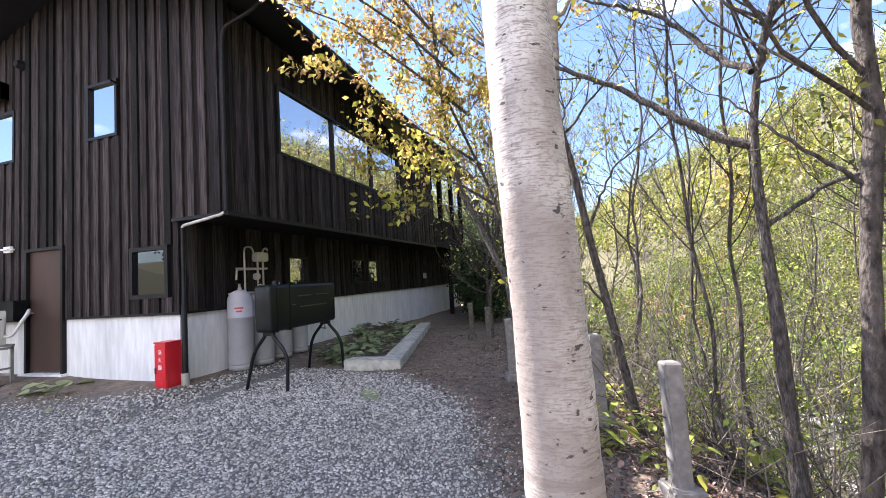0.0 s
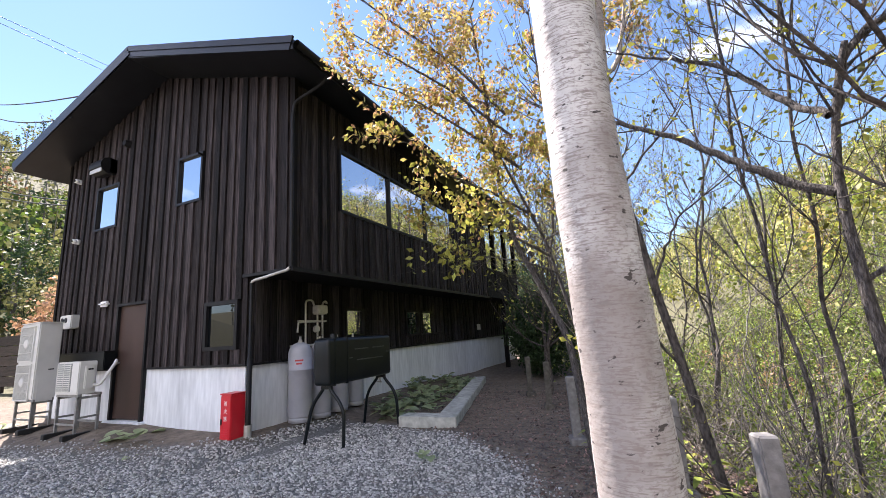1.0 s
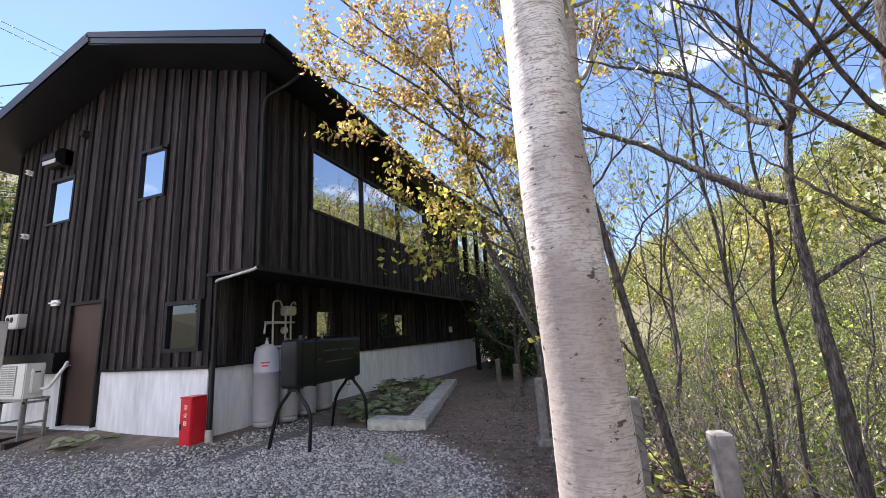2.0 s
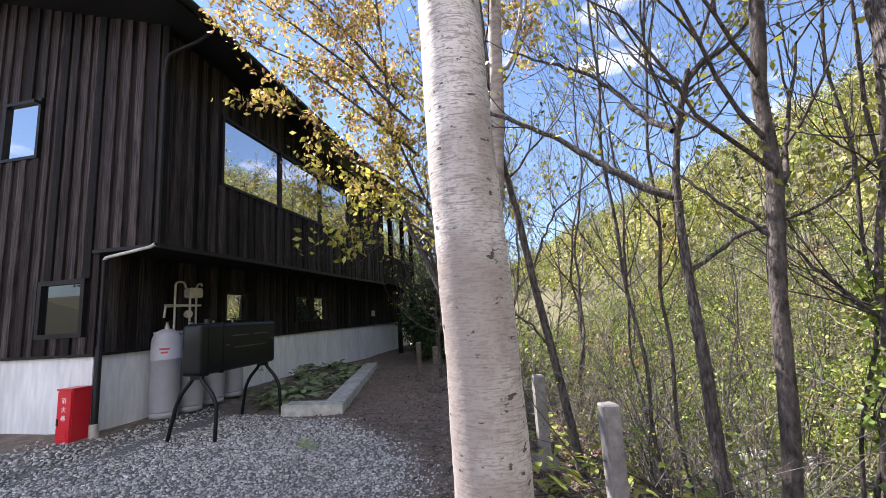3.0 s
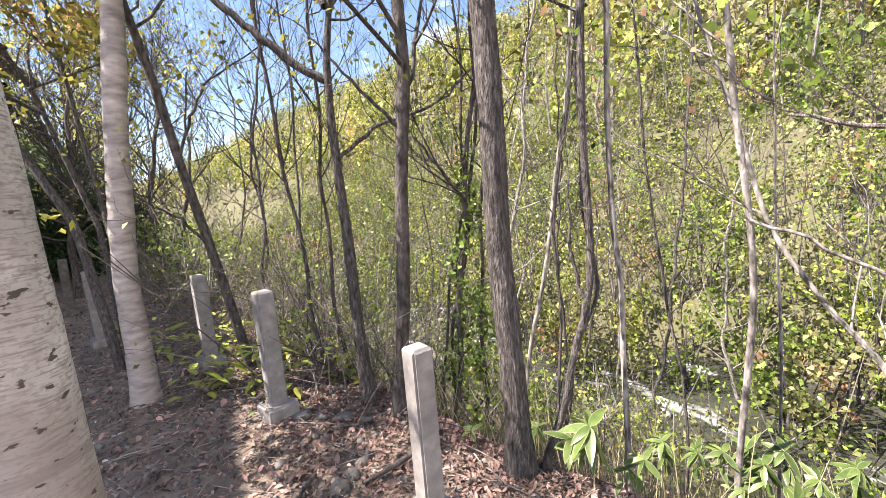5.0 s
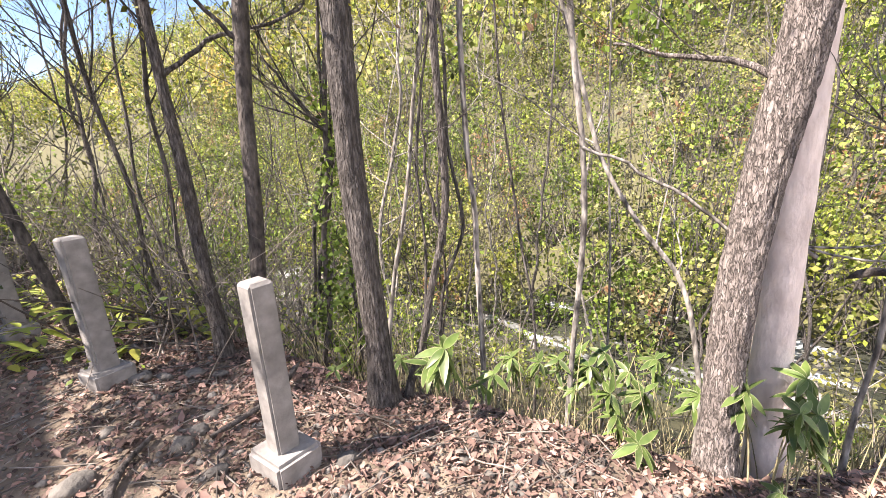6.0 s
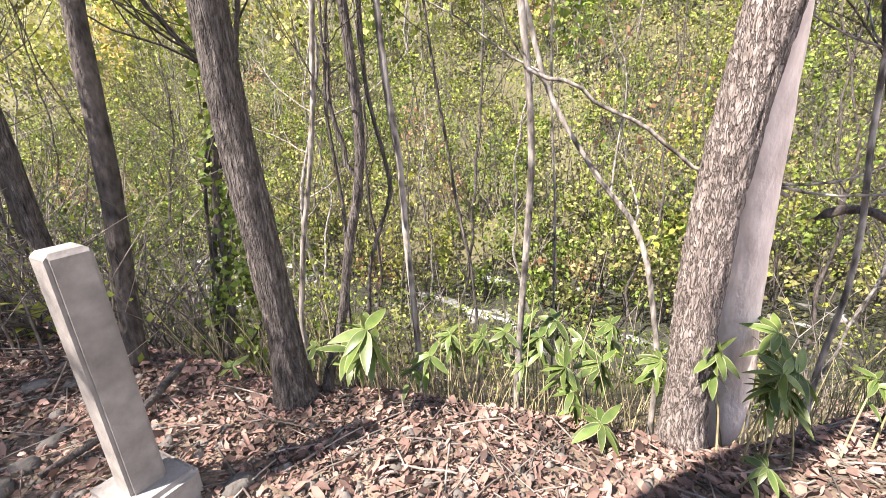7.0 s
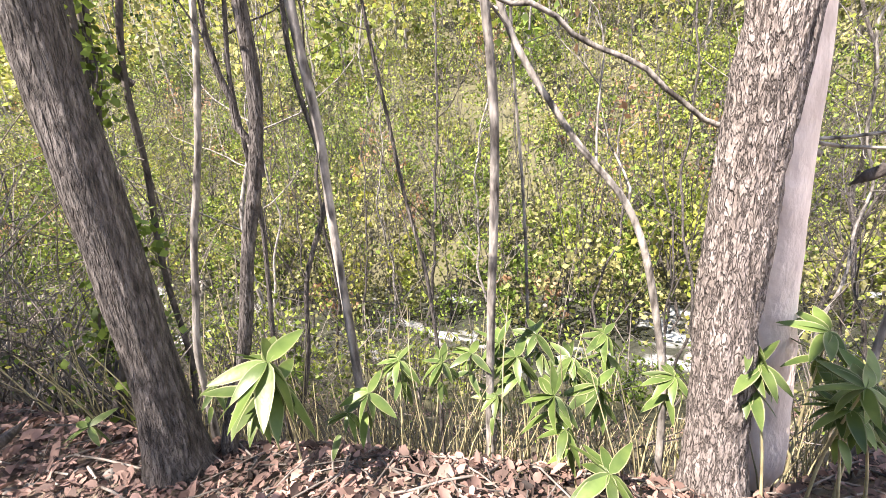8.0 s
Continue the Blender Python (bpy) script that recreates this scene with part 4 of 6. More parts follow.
def build_cylinders():
    def lathe(prof, seg=28):
        t = np.arange(seg) * 2 * np.pi / seg
        v = np.concatenate([np.stack([r * np.cos(t), r * np.sin(t), np.full(seg, z)], 1) for r, z in prof])
        i, j = np.meshgrid(np.arange(len(prof) - 1), np.arange(seg), indexing="ij")
        k = (j + 1) % seg
        return v, np.stack([i * seg + j, i * seg + k, (i + 1) * seg + k, (i + 1) * seg + j], -1).reshape(-1, 4)

    first = None
    for i, y in enumerate((5.45, 5.92, 6.39, 6.86)):
        at = (-5.17, y, float(land(-5.17, y)) - 0.01)
        if first is None:
            c = thing("gas_cylinder", "tall grey propane cylinder with red lettering by the wall", "gas cylinder", group="gas cylinders")
            v, q = lathe([(0.001, 0.07), (0.185, 0.08), (0.19, 0.10), (0.19, 0.80), (0.193, 0.802), (0.193, 0.815), (0.19, 0.817), (0.19, 1.06), (0.18, 1.12), (0.15, 1.18), (0.10, 1.22), (0.05, 1.24), (0.001, 1.245)])
            np_part("body", v, q, M_CYL, c, smooth=True)
            v, q = lathe([(0.172, 0.0), (0.18, 0.0), (0.18, 0.1), (0.172, 0.1)])
            np_part("foot_ring", v, q, M_CYL, c, smooth=True)
            v, q = lathe([(0.03, 1.23), (0.03, 1.28), (0.018, 1.29), (0.018, 1.34), (0.001, 1.34)], 14)
            np_part("valve", v, q, M_PIPE, c, smooth=True)
            part("hand_wheel", boxed(-0.035, 0.035, -0.035, 0.035, 1.34, 1.355, bevel=0.006), M_DARK, c)
            for k, (w, z) in enumerate(((0.13, 0.96), (0.09, 0.91))):
                n = 9
                a = np.linspace(-w / 2, w / 2, n) / 0.19 - 0.9
                p = np.concatenate([np.stack([0.1915 * np.cos(a), 0.1915 * np.sin(a), np.full(n, zz)], 1) for zz in (z - 0.013, z + 0.013)])
                q = np.array([(m, m + 1, n + m + 1, n + m) for m in range(n - 1)])
                np_part("lettering_bar", p, q, M_REDINK, c, "red unreadable lettering")
            c.location = at
            first = c
        else:
            copy_thing(first, pose(*at, 0, 0, 0))
    man = thing("gas_regulator", "gas meter and regulator pipes fixed to the wall", "gas regulator", at=(-5.35, 5.75, 1.3))
    X = XR + 0.10
    runs = [smooth_run(r, 0.03) for r in ([(X, 5.71, 1.25), (X, 5.71, 2.10), (X, 5.88, 2.12), (X, 5.92, 2.02)], [(X, 6.01, 1.3), (X, 6.01, 1.9)], [(X, 5.54, 1.72), (X, 6.24, 1.74)],
                                          [(X, 6.14, 1.2), (X, 6.14, 2.08), (X, 6.26, 2.12), (X, 6.26, 2.06)], [(X, 5.54, 1.72), (X, 5.52, 1.55)], [(X, 5.35, 1.33), (X + 0.1, 5.5, 1.33), (X + 0.1, 6.9, 1.33)])]
    for r in runs:
        v, q = tubes([(r, np.full(len(r), 0.017))], 8)
        np_part("pipe", v, q, M_PIPE, man, smooth=True)
    part("gas_meter", boxed(X - 0.07, X + 0.09, 5.94, 6.20, 1.86, 2.02, bevel=0.02), M_PIPE, man, "pale gas meter")
    bm = bmesh.new()
    bmesh.ops.create_cone(bm, cap_ends=True, segments=20, radius1=0.06, radius2=0.06, depth=0.06, matrix=pose(X + 0.02, 5.96, 1.6, 0, 90, 0))
    part("regulator", bm, M_PIPE, man)
    part("bracket", boxed(XR + 0.04, X, 5.56, 6.22, 1.735, 1.755), M_PIPE, man)


build_cylinders()


def build_oil_tank():
    t = thing("oil_tank", "black rounded heating oil tank on four bent pipe legs", "oil tank", at=(-4.1, 5.45, 0))
    x0, x1, y0, y1, z0, z1 = -4.21, -3.92, 4.68, 6.26, 0.78, 1.42
    bm = boxed(x0, x1, y0, y1, z0, z1)
    bmesh.ops.bevel(bm, geom=list(bm.edges), offset=0.055, segments=4, affect="EDGES", profile=0.5)
    part("shell", bm, M_TANK, t, smooth=True)
    for y in (y0 + 0.13, y0 + 0.40):
        bm = boxed(x0 - 0.008, x1 + 0.008, y - 0.012, y + 0.012, z0 - 0.008, z1 + 0.008, bevel=0.006)
        part("seam_band", bm, M_TANK, t)
    for z, a, b in ((1.24, 5.25, 5.60), (1.24, 5.70, 6.05), (1.08, 5.30, 6.0), (1.12, 5.12, 5.2), (1.15, 6.10, 6.18)):
        part("pressed_rib", boxed(x1 - 0.004, x1 + 0.006, a, b, z - 0.008, z + 0.008, bevel=0.003), M_RIB, t)
    for y, s in ((y0 + 0.12, -1), (y1 - 0.12, 1)):
        for sx, fx in ((-1, -4.44), (1, -3.77)):
            cx = (x0 + x1) / 2
            r = smooth_run([(cx + sx * 0.03, y, z0 + 0.12), (cx + sx * 0.05, y, z0 - 0.04), (cx + sx * 0.22, y, z0 - 0.22), (cx + sx * 0.29, y, z0 - 0.36), (fx, y + s * 0.03, 0.0)], 0.03)
            v, q = tubes([(r, np.full(len(r), 0.024))], 10)
            np_part("leg", v, q, M_TANK, t, smooth=True)
        part("leg_plate", boxed((x0 + x1) / 2 - 0.09, (x0 + x1) / 2 + 0.09, y - 0.02, y + 0.02, z0 - 0.05, z0 + 0.02, bevel=0.005), M_TANK, t)
    bm = bmesh.new()
    bmesh.ops.create_cone(bm, cap_ends=True, segments=16, radius1=0.05, radius2=0.045, depth=0.06, matrix=Matrix.Translation((-4.1, 5.0, z1 + 0.03)))
    part("filler_cap", bm, M_TANK, t)
    r = smooth_run([(-4.1, y1 - 0.1, z0), (-4.1, y1 - 0.1, z0 - 0.12), (-4.1, y1 - 0.02, z0 - 0.14), (-4.3, y1 + 0.1, z0 - 0.14)], 0.03)
    v, q = tubes([(r, np.full(len(r), 0.012))], 8)
    np_part("outlet_valve", v, q, M_PIPE, t, "small steel outlet valve", smooth=True)


build_oil_tank()


def build_kerb():
    k = thing("concrete_kerb", "weathered L-shaped concrete kerb around a weed bed", "kerb", at=(-2.9, 6.3, 0))
    part("short_side", boxed(-3.67, -3.01, 6.0, 6.32, -0.1, 0.15, bevel=0.012), M_KERB, k)
    bm = boxed(-0.16, 0.16, 0, 5.3, -0.1, 0.15, bevel=0.012)
    bmesh.ops.transform(bm, matrix=pose(-2.85, 6.0, 0.002, 0, 0, 14.5), verts=bm.verts)
    part("long_side", bm, M_KERB, k)


build_kerb()


def concrete_post(x, y, turn, lean, h=0.785):
    stuff = M_POST if y < 6 else M_POST_OLD
    p = thing("concrete_post", "square grey concrete fence post on a concrete footing" if y < 6 else "dark mossy concrete fence post", "post", group="fence posts along the bank")
    w = 0.043 if h < 0.76 else 0.05
    bm = boxed(-w, w, -w, w, 0.05, h)
    top = [e for e in bm.edges if min(v.co.z for v in e.verts) > h - 0.01]
    bmesh.ops.bevel(bm, geom=top, offset=0.012, segments=1, affect="EDGES")
    side = [e for e in bm.edges if abs(e.verts[0].co.z - e.verts[1].co.z) > 0.5]
    bmesh.ops.bevel(bm, geom=side, offset=0.008, segments=2, affect="EDGES")
    part("shaft", bm, stuff, p)
    bm = boxed(-0.09, 0.09, -0.095, 0.095, -0.12, 0.09, bevel=0.012)
    for v in bm.verts:
        v.co += Vector((0.006 * math.sin(v.co.y * 60), 0.006 * math.cos(v.co.z * 50), 0.004 * math.sin(v.co.x * 70)))
    part("footing", bm, stuff, p)
    p.matrix_basis = pose(x, y, float(land(x, y)), lean, -lean * 0.5, turn)
    return p


for px, py, turn, lean, *high in ((0.88, 1.53, 8, 0.5, 0.735), (0.48, 2.82, 16, -1), (0.11, 4.11, 15, 1), (-0.88, 5.5, 17, 2), (-1.62, 7.6, 12, -2), (-2.25, 8.9, 20, 2)):
    concrete_post(px, py, turn, lean, *high)


def build_fence_and_cables():
    f = thing("plank_fence", "dark horizontal plank fence beyond the yard", "fence", at=(-18, 7, 0))
    for i in range(5):
        part("plank", boxed(-26, -14.5, 7.4, 7.43, 0.45 + i * 0.36, 0.78 + i * 0.36), M_FENCE, f)
    for i in range(5):
        x = -23.8 + i * 2.5
        part("post", boxed(x, x + 0.1, 7.43, 7.53, -0.2, 2.25), M_FENCE, f)
    for i, (a, b, sag) in enumerate((((-35.42, 27.78, 23.97), (-29.2, 6.88, 19.65), 0.0), ((-35.41, 27.8, 23.21), (-29.2, 6.91, 19.28), 0.0), ((-9.08, 3.84, 6.3), (-29.1, 7.4, 14.3), 0.25), ((-9.5, 3.84, 5.95), (-29.1, 7.3, 14.8), 0.7),
                                     ((-10.97, 3.84, 5.63), (-29.0, 7.6, 12.3), 0.3), ((-10.9, 4.55, 4.71), (-29.0, 7.7, 10.3), 0.2), ((-10.9, 4.55, 4.6), (-29.0, 7.8, 9.9), 0.2))):
        s = np.linspace(0, 1, 24)[:, None]
        pts = np.array(a) * (1 - s) + np.array(b) * s
        pts[:, 2] -= sag * 4 * (s * (1 - s)).ravel()
        v, q = tubes([(pts, np.full(24, 0.016))], 5)
        ob = np_part("overhead_cable", v, q, M_CABLE, None, "black overhead service cable running to the house")
        tagged(ob, category="cable", group="overhead cables")


build_fence_and_cables()


# ---- trees that stand near, each along its own line
def extend(pts, top, drift=(0, 0)):
    """Adds the unseen upper trunk, up to a height."""
    p, d = np.array(pts[-1], float), np.array(pts[-1], float) - np.array(pts[-2], float)
    d = d / d[2] if d[2] > 0.05 else np.array((0, 0, 1.0))
    h = top - p[2]
    return list(pts) + [tuple(p + (d * np.array((0.6, 0.6, 1)) + np.array((drift[0], drift[1], 0))) * h * k) for k in (0.35, 0.7, 1.0)]


def tree(label, line, r0, r1, bark, top, limbs=(), leaf=None, leaf_n=0, leaf_size=0.058, seed=1, seg=18, rough=0.03, crown_from=2.2,
         limb_len=1.3, limb_n=7, flare=0.35, category="tree", group="", step=0.05, depth=2, low=0.0, name="tree", droop=0.4, spread_n=3, relief=None, crook=0.006):
    """Trunk along a line, given limbs, grown branches above crown_from, and leaves at the twigs."""
    rng = np.random.default_rng(seed)
    b = line[0]
    gz = float(land(b[0], b[1]))
    line = [(b[0], b[1], gz - 0.12), *[p for p in line if p[2] > gz + 0.02]]
    line = extend(line, top) if top > line[-1][2] + 0.1 else line
    run = smooth_run(line, step)
    s = np.linspace(0, 1, len(run))
    hz = run[:, 2] - gz
    bend = crook * smooth(hz, 0.0, 0.5)
    run[:, 0] += bend * (np.sin(hz * 2.3 + seed * 1.7) + 0.35 * np.sin(hz * 6.1 + seed))
    run[:, 1] += bend * (np.sin(hz * 2.0 + seed * 2.9) + 0.35 * np.sin(hz * 6.7 + seed * 0.7))
    rad = r0 + (r1 - r0) * s
    rad = rad * (1 + flare * np.exp(-np.maximum(hz, 0) / 0.12)) * (1 + rough * np.sin(hz * 7 + seed) + rough * 0.6 * np.sin(hz * 19 + 2 * seed))
    t = thing(name, label, category, group, at=(b[0], b[1], gz))
    v, q = tubes([(run, rad)], seg, rough * 0.55 if relief is None else 0.004, seed, relief)
    np_part("trunk", v, q, bark, t, smooth=True)
    runs, tips = [], []
    for pts, ra, rb in limbs:
        r = smooth_run(pts, 0.06)
        r[1:-1] += rng.normal(0, 0.006, (len(r) - 2, 3))
        v, q = tubes([(r, np.linspace(ra, rb, len(r)))], 9, 0.05, seed)
        np_part("limb", v, q, bark, t, smooth=True)
        for _ in range(spread_n + int(2 * len(r) * 0.06)):
            i = rng.integers(len(r) // 3, len(r))
            d = r[i] - r[i - 1]
            d /= np.linalg.norm(d)
            grow(rng, r[i], d + rng.normal(0, 0.5, 3), rng.uniform(0.3, 0.65), rb * 0.7, 1, runs, tips)
    cand = np.where(run[:, 2] > crown_from)[0]
    if len(cand) and limb_n:
        for k in range(limb_n):
            i = cand[int(rng.uniform(0, 1) * (len(cand) - 1))]
            a = rng.uniform(0, 2 * np.pi)
            grow(rng, run[i], (math.cos(a), math.sin(a), rng.uniform(0.2, 0.9)), limb_len * rng.uniform(0.6, 1.2), rad[i] * 0.45, depth, runs, tips)
    if runs:
        v, q = tubes(runs, 4)
        tagged(np_part("branchwork", v, q, bark, t, smooth=True), kind="stuff")
    if leaf and tips and leaf_n:
        tips = np.array(tips)
        at = tips[rng.integers(0, len(tips), leaf_n)] + rng.normal(0, leaf_size * 0.7, (leaf_n, 3))
        v, q = leaves(at, leaf_size, rng, droop)
        tagged(np_part("crown", v, q, leaf, t), kind="stuff")
    return t


tree("white birch with peeling papery bark at the edge of the gravel", [(-0.064, 1.209, 0.006), (-0.067, 1.200, 1.013), (-0.074, 1.200, 1.371), (-0.091, 1.190, 1.821), (-0.097, 1.190, 2.356)], 0.104, 0.055, M_BIRCH, 8.0, crook=0.0,
     leaf=M_LEAF, leaf_n=200, seed=3, seg=32, rough=0.012, crown_from=5.0, limb_n=8, step=0.03, name="birch_tree")
tree("pale grey smooth-barked tree with ring scars among the fence posts", [(-0.291, 3.630, -0.004), (-0.277, 3.640, 0.805), (-0.203, 3.651, 1.689), (-0.109, 3.661, 2.529), (-0.046, 3.662, 3.164)], 0.080, 0.042, M_BARK_RINGED, 7.0,
     leaf=M_LEAF, leaf_n=350, seed=5, crown_from=3.0, limb_n=8, step=0.04)
tree("slender dark tree leaning over the fence posts", [(0.412, 3.821, -0.008), (0.298, 3.810, 0.694), (0.154, 3.790, 1.459), (0.059, 3.789, 2.139), (-0.037, 3.779, 2.710), (-0.084, 3.778, 3.224)], 0.037, 0.018, M_BARK_DARK, 6.0,
     limbs=[([(0.280, 3.800, 0.932), (0.103, 3.700, 1.229), (-0.294, 3.599, 1.529)], 0.012, 0.005), ([(0.126, 3.789, 1.678), (0.358, 3.699, 2.175), (0.810, 3.599, 2.473)], 0.012, 0.004)],
     leaf=M_LEAF, leaf_n=450, seed=6, crown_from=2.0, limb_n=12, seg=12, limb_len=1.0, leaf_size=0.05)
tree("grey-barked tree with wide spreading limbs on the bank edge", [(1.023, 2.722, -0.043), (1.001, 2.720, 0.625), (0.988, 2.727, 1.288), (0.984, 2.725, 1.833), (0.997, 2.724, 2.086), (1.040, 2.713, 2.350), (1.093, 2.692, 2.594), (1.146, 2.691, 2.757)], 0.045, 0.014, M_BARK, 2.8,
     limbs=[([(0.975, 2.735, 1.985), (0.815, 2.805, 2.089), (0.655, 2.885, 2.263), (0.395, 2.985, 2.530), (0.052, 3.056, 2.768), (-0.373, 3.047, 2.995)], 0.028, 0.009),
            ([(1.020, 2.723, 2.391), (0.941, 2.893, 2.556), (0.693, 3.102, 3.029), (0.098, 3.274, 3.444)], 0.022, 0.007),
            ([(1.051, 2.713, 2.421), (1.103, 2.732, 2.594), (1.177, 2.711, 2.777), (1.391, 2.619, 2.847), (1.640, 2.486, 3.182)], 0.022, 0.006),
            ([(0.980, 2.726, 1.509), (1.214, 2.595, 1.708), (1.570, 2.443, 1.805), (1.930, 2.340, 2.156)], 0.014, 0.004)],
     leaf=M_LEAF, leaf_n=800, leaf_size=0.048, seed=7, crown_from=2.3, limb_n=10, spread_n=9)
tree("dark trunk patched with pale lichen beside the grey tree", [(1.121, 2.484, -0.054), (1.211, 2.440, 0.655), (1.270, 2.416, 1.326), (1.330, 2.382, 1.980), (1.326, 2.390, 2.435), (1.349, 2.378, 2.627)], 0.042, 0.024, M_BARK_DARK, 6.5,
     limbs=[([(1.295, 2.404, 1.648), (1.067, 2.493, 1.903), (0.820, 2.642, 2.260)], 0.012, 0.004)], leaf=M_LEAF, leaf_n=400, leaf_size=0.048, seed=8, crown_from=1.8, limb_n=17)
tree("tall straight tree with furrowed grey-brown bark on the bank edge", [(1.409, 1.653, 0.024), (1.414, 1.65, 0.286), (1.397, 1.661, 0.658), (1.383, 1.67, 0.943), (1.382, 1.67, 1.298), (1.375, 1.675, 1.54)], 0.056, 0.04, M_BARK, 7.5,
     leaf=M_LEAF, leaf_n=150, seed=9, crown_from=4.2, limb_n=6, seg=44, rough=0.02, step=0.025, flare=0.6, relief=furrows(0.10, 4.5, 3.0))
tree("thick tree with cracked flaky bark rising from dry leaves", [(2.079, 0.425, -0.392), (2.078, 0.432, 0.029), (2.076, 0.445, 0.371), (2.077, 0.438, 0.635), (2.081, 0.416, 0.91), (2.086, 0.387, 1.151), (2.091, 0.359, 1.391)], 0.062, 0.052, M_BARK_ROUGH, 7.0,
     limbs=[([(2.088, 0.378, 1.245), (2.075, 0.45, 1.316), (2.059, 0.542, 1.347), (2.039, 0.656, 1.376), (2.017, 0.778, 1.411), (2.0, 0.876, 1.443)], 0.012, 0.005)], spread_n=1,
     leaf=M_LEAF_GREEN, leaf_n=120, seed=10, crown_from=4.5, limb_n=5, seg=56, rough=0.02, step=0.016, crook=0.003, relief=furrows(0.12, 5.0, 9.0))
tree("sunlit pinkish-white trunk standing behind the flaky-barked tree", [(2.326, 0.316, -0.065), (2.323, 0.342, 0.3), (2.322, 0.348, 0.493), (2.322, 0.356, 0.717), (2.321, 0.36, 0.924), (2.321, 0.364, 1.115)], 0.068, 0.05, M_BARK_WHITE, 7.0, leaf=M_LEAF_GREEN, leaf_n=150, seed=11, crown_from=3.5, limb_n=6, seg=32, crook=0.0, flare=0.1, relief=furrows(0.05, 3.0, 4.0))
tree("thin pale crooked tree on the slope", [(1.847, 1.4, -0.073), (1.842, 1.405, 0.089), (1.839, 1.408, 0.505), (1.839, 1.408, 0.798), (1.82, 1.429, 1.068), (1.818, 1.431, 1.292), (1.817, 1.432, 1.559)], 0.014, 0.009, M_BARK_PALE, 5.0,
     leaf=M_LEAF_LIME, leaf_n=90, leaf_size=0.036, seed=12, crown_from=1.5, limb_n=9, seg=10, limb_len=0.8, category="sapling", group="slope saplings", name="sapling")
tree("thin dark crooked tree on the slope", [(1.509, 1.588, -0.019), (1.588, 1.513, 0.298), (1.619, 1.484, 0.5), (1.662, 1.444, 0.702), (1.683, 1.424, 0.893), (1.675, 1.431, 1.14), (1.666, 1.439, 1.347), (1.665, 1.441, 1.538)], 0.018, 0.011, M_BARK, 5.0,
     limbs=[([(1.662, 1.444, 0.702), (1.632, 1.472, 0.851), (1.614, 1.489, 1.035), (1.622, 1.482, 1.309)], 0.010, 0.004)],
     leaf=M_LEAF_LIME, leaf_n=90, leaf_size=0.036, seed=13, crown_from=1.5, limb_n=8, seg=10, limb_len=0.8, category="sapling", group="slope saplings", name="sapling")
tree("thin white-barked tree with one long side branch", [(2.006, 1.013, -0.067), (2.009, 1.008, 0.086), (2.017, 0.992, 0.479), (2.022, 0.984, 0.825), (2.017, 0.993, 1.092), (2.005, 1.015, 1.317), (1.993, 1.036, 1.508)], 0.013, 0.009, M_BARK_PALE, 4.6,
     limbs=[([(2.008, 0.988, 1.092), (2.095, 0.828, 1.021), (2.166, 0.696, 0.921), (2.222, 0.592, 0.832), (2.254, 0.534, 0.773), (2.308, 0.435, 0.728), (2.362, 0.334, 0.722), (2.397, 0.269, 0.668)], 0.006, 0.007)],
     leaf=M_LEAF_LIME, leaf_n=90, leaf_size=0.036, seed=14, crown_from=1.5, limb_n=8, seg=10, limb_len=0.8, category="sapling", group="slope saplings", name="sapling")
tree("slanting bare sapling below the bank", [(2.343, 0.559, -0.003), (2.332, 0.596, 0.221), (2.321, 0.634, 0.406), (2.305, 0.689, 0.557), (2.27, 0.808, 0.701), (2.226, 0.955, 0.943), (2.208, 1.016, 1.075)], 0.012, 0.008, M_BARK_PALE, 2.6, leaf=M_LEAF_RUST, leaf_n=200, leaf_size=0.03, seed=15, crown_from=0.4, limb_n=7, seg=8, limb_len=0.7, category="sapling", group="slope saplings", name="sapling")
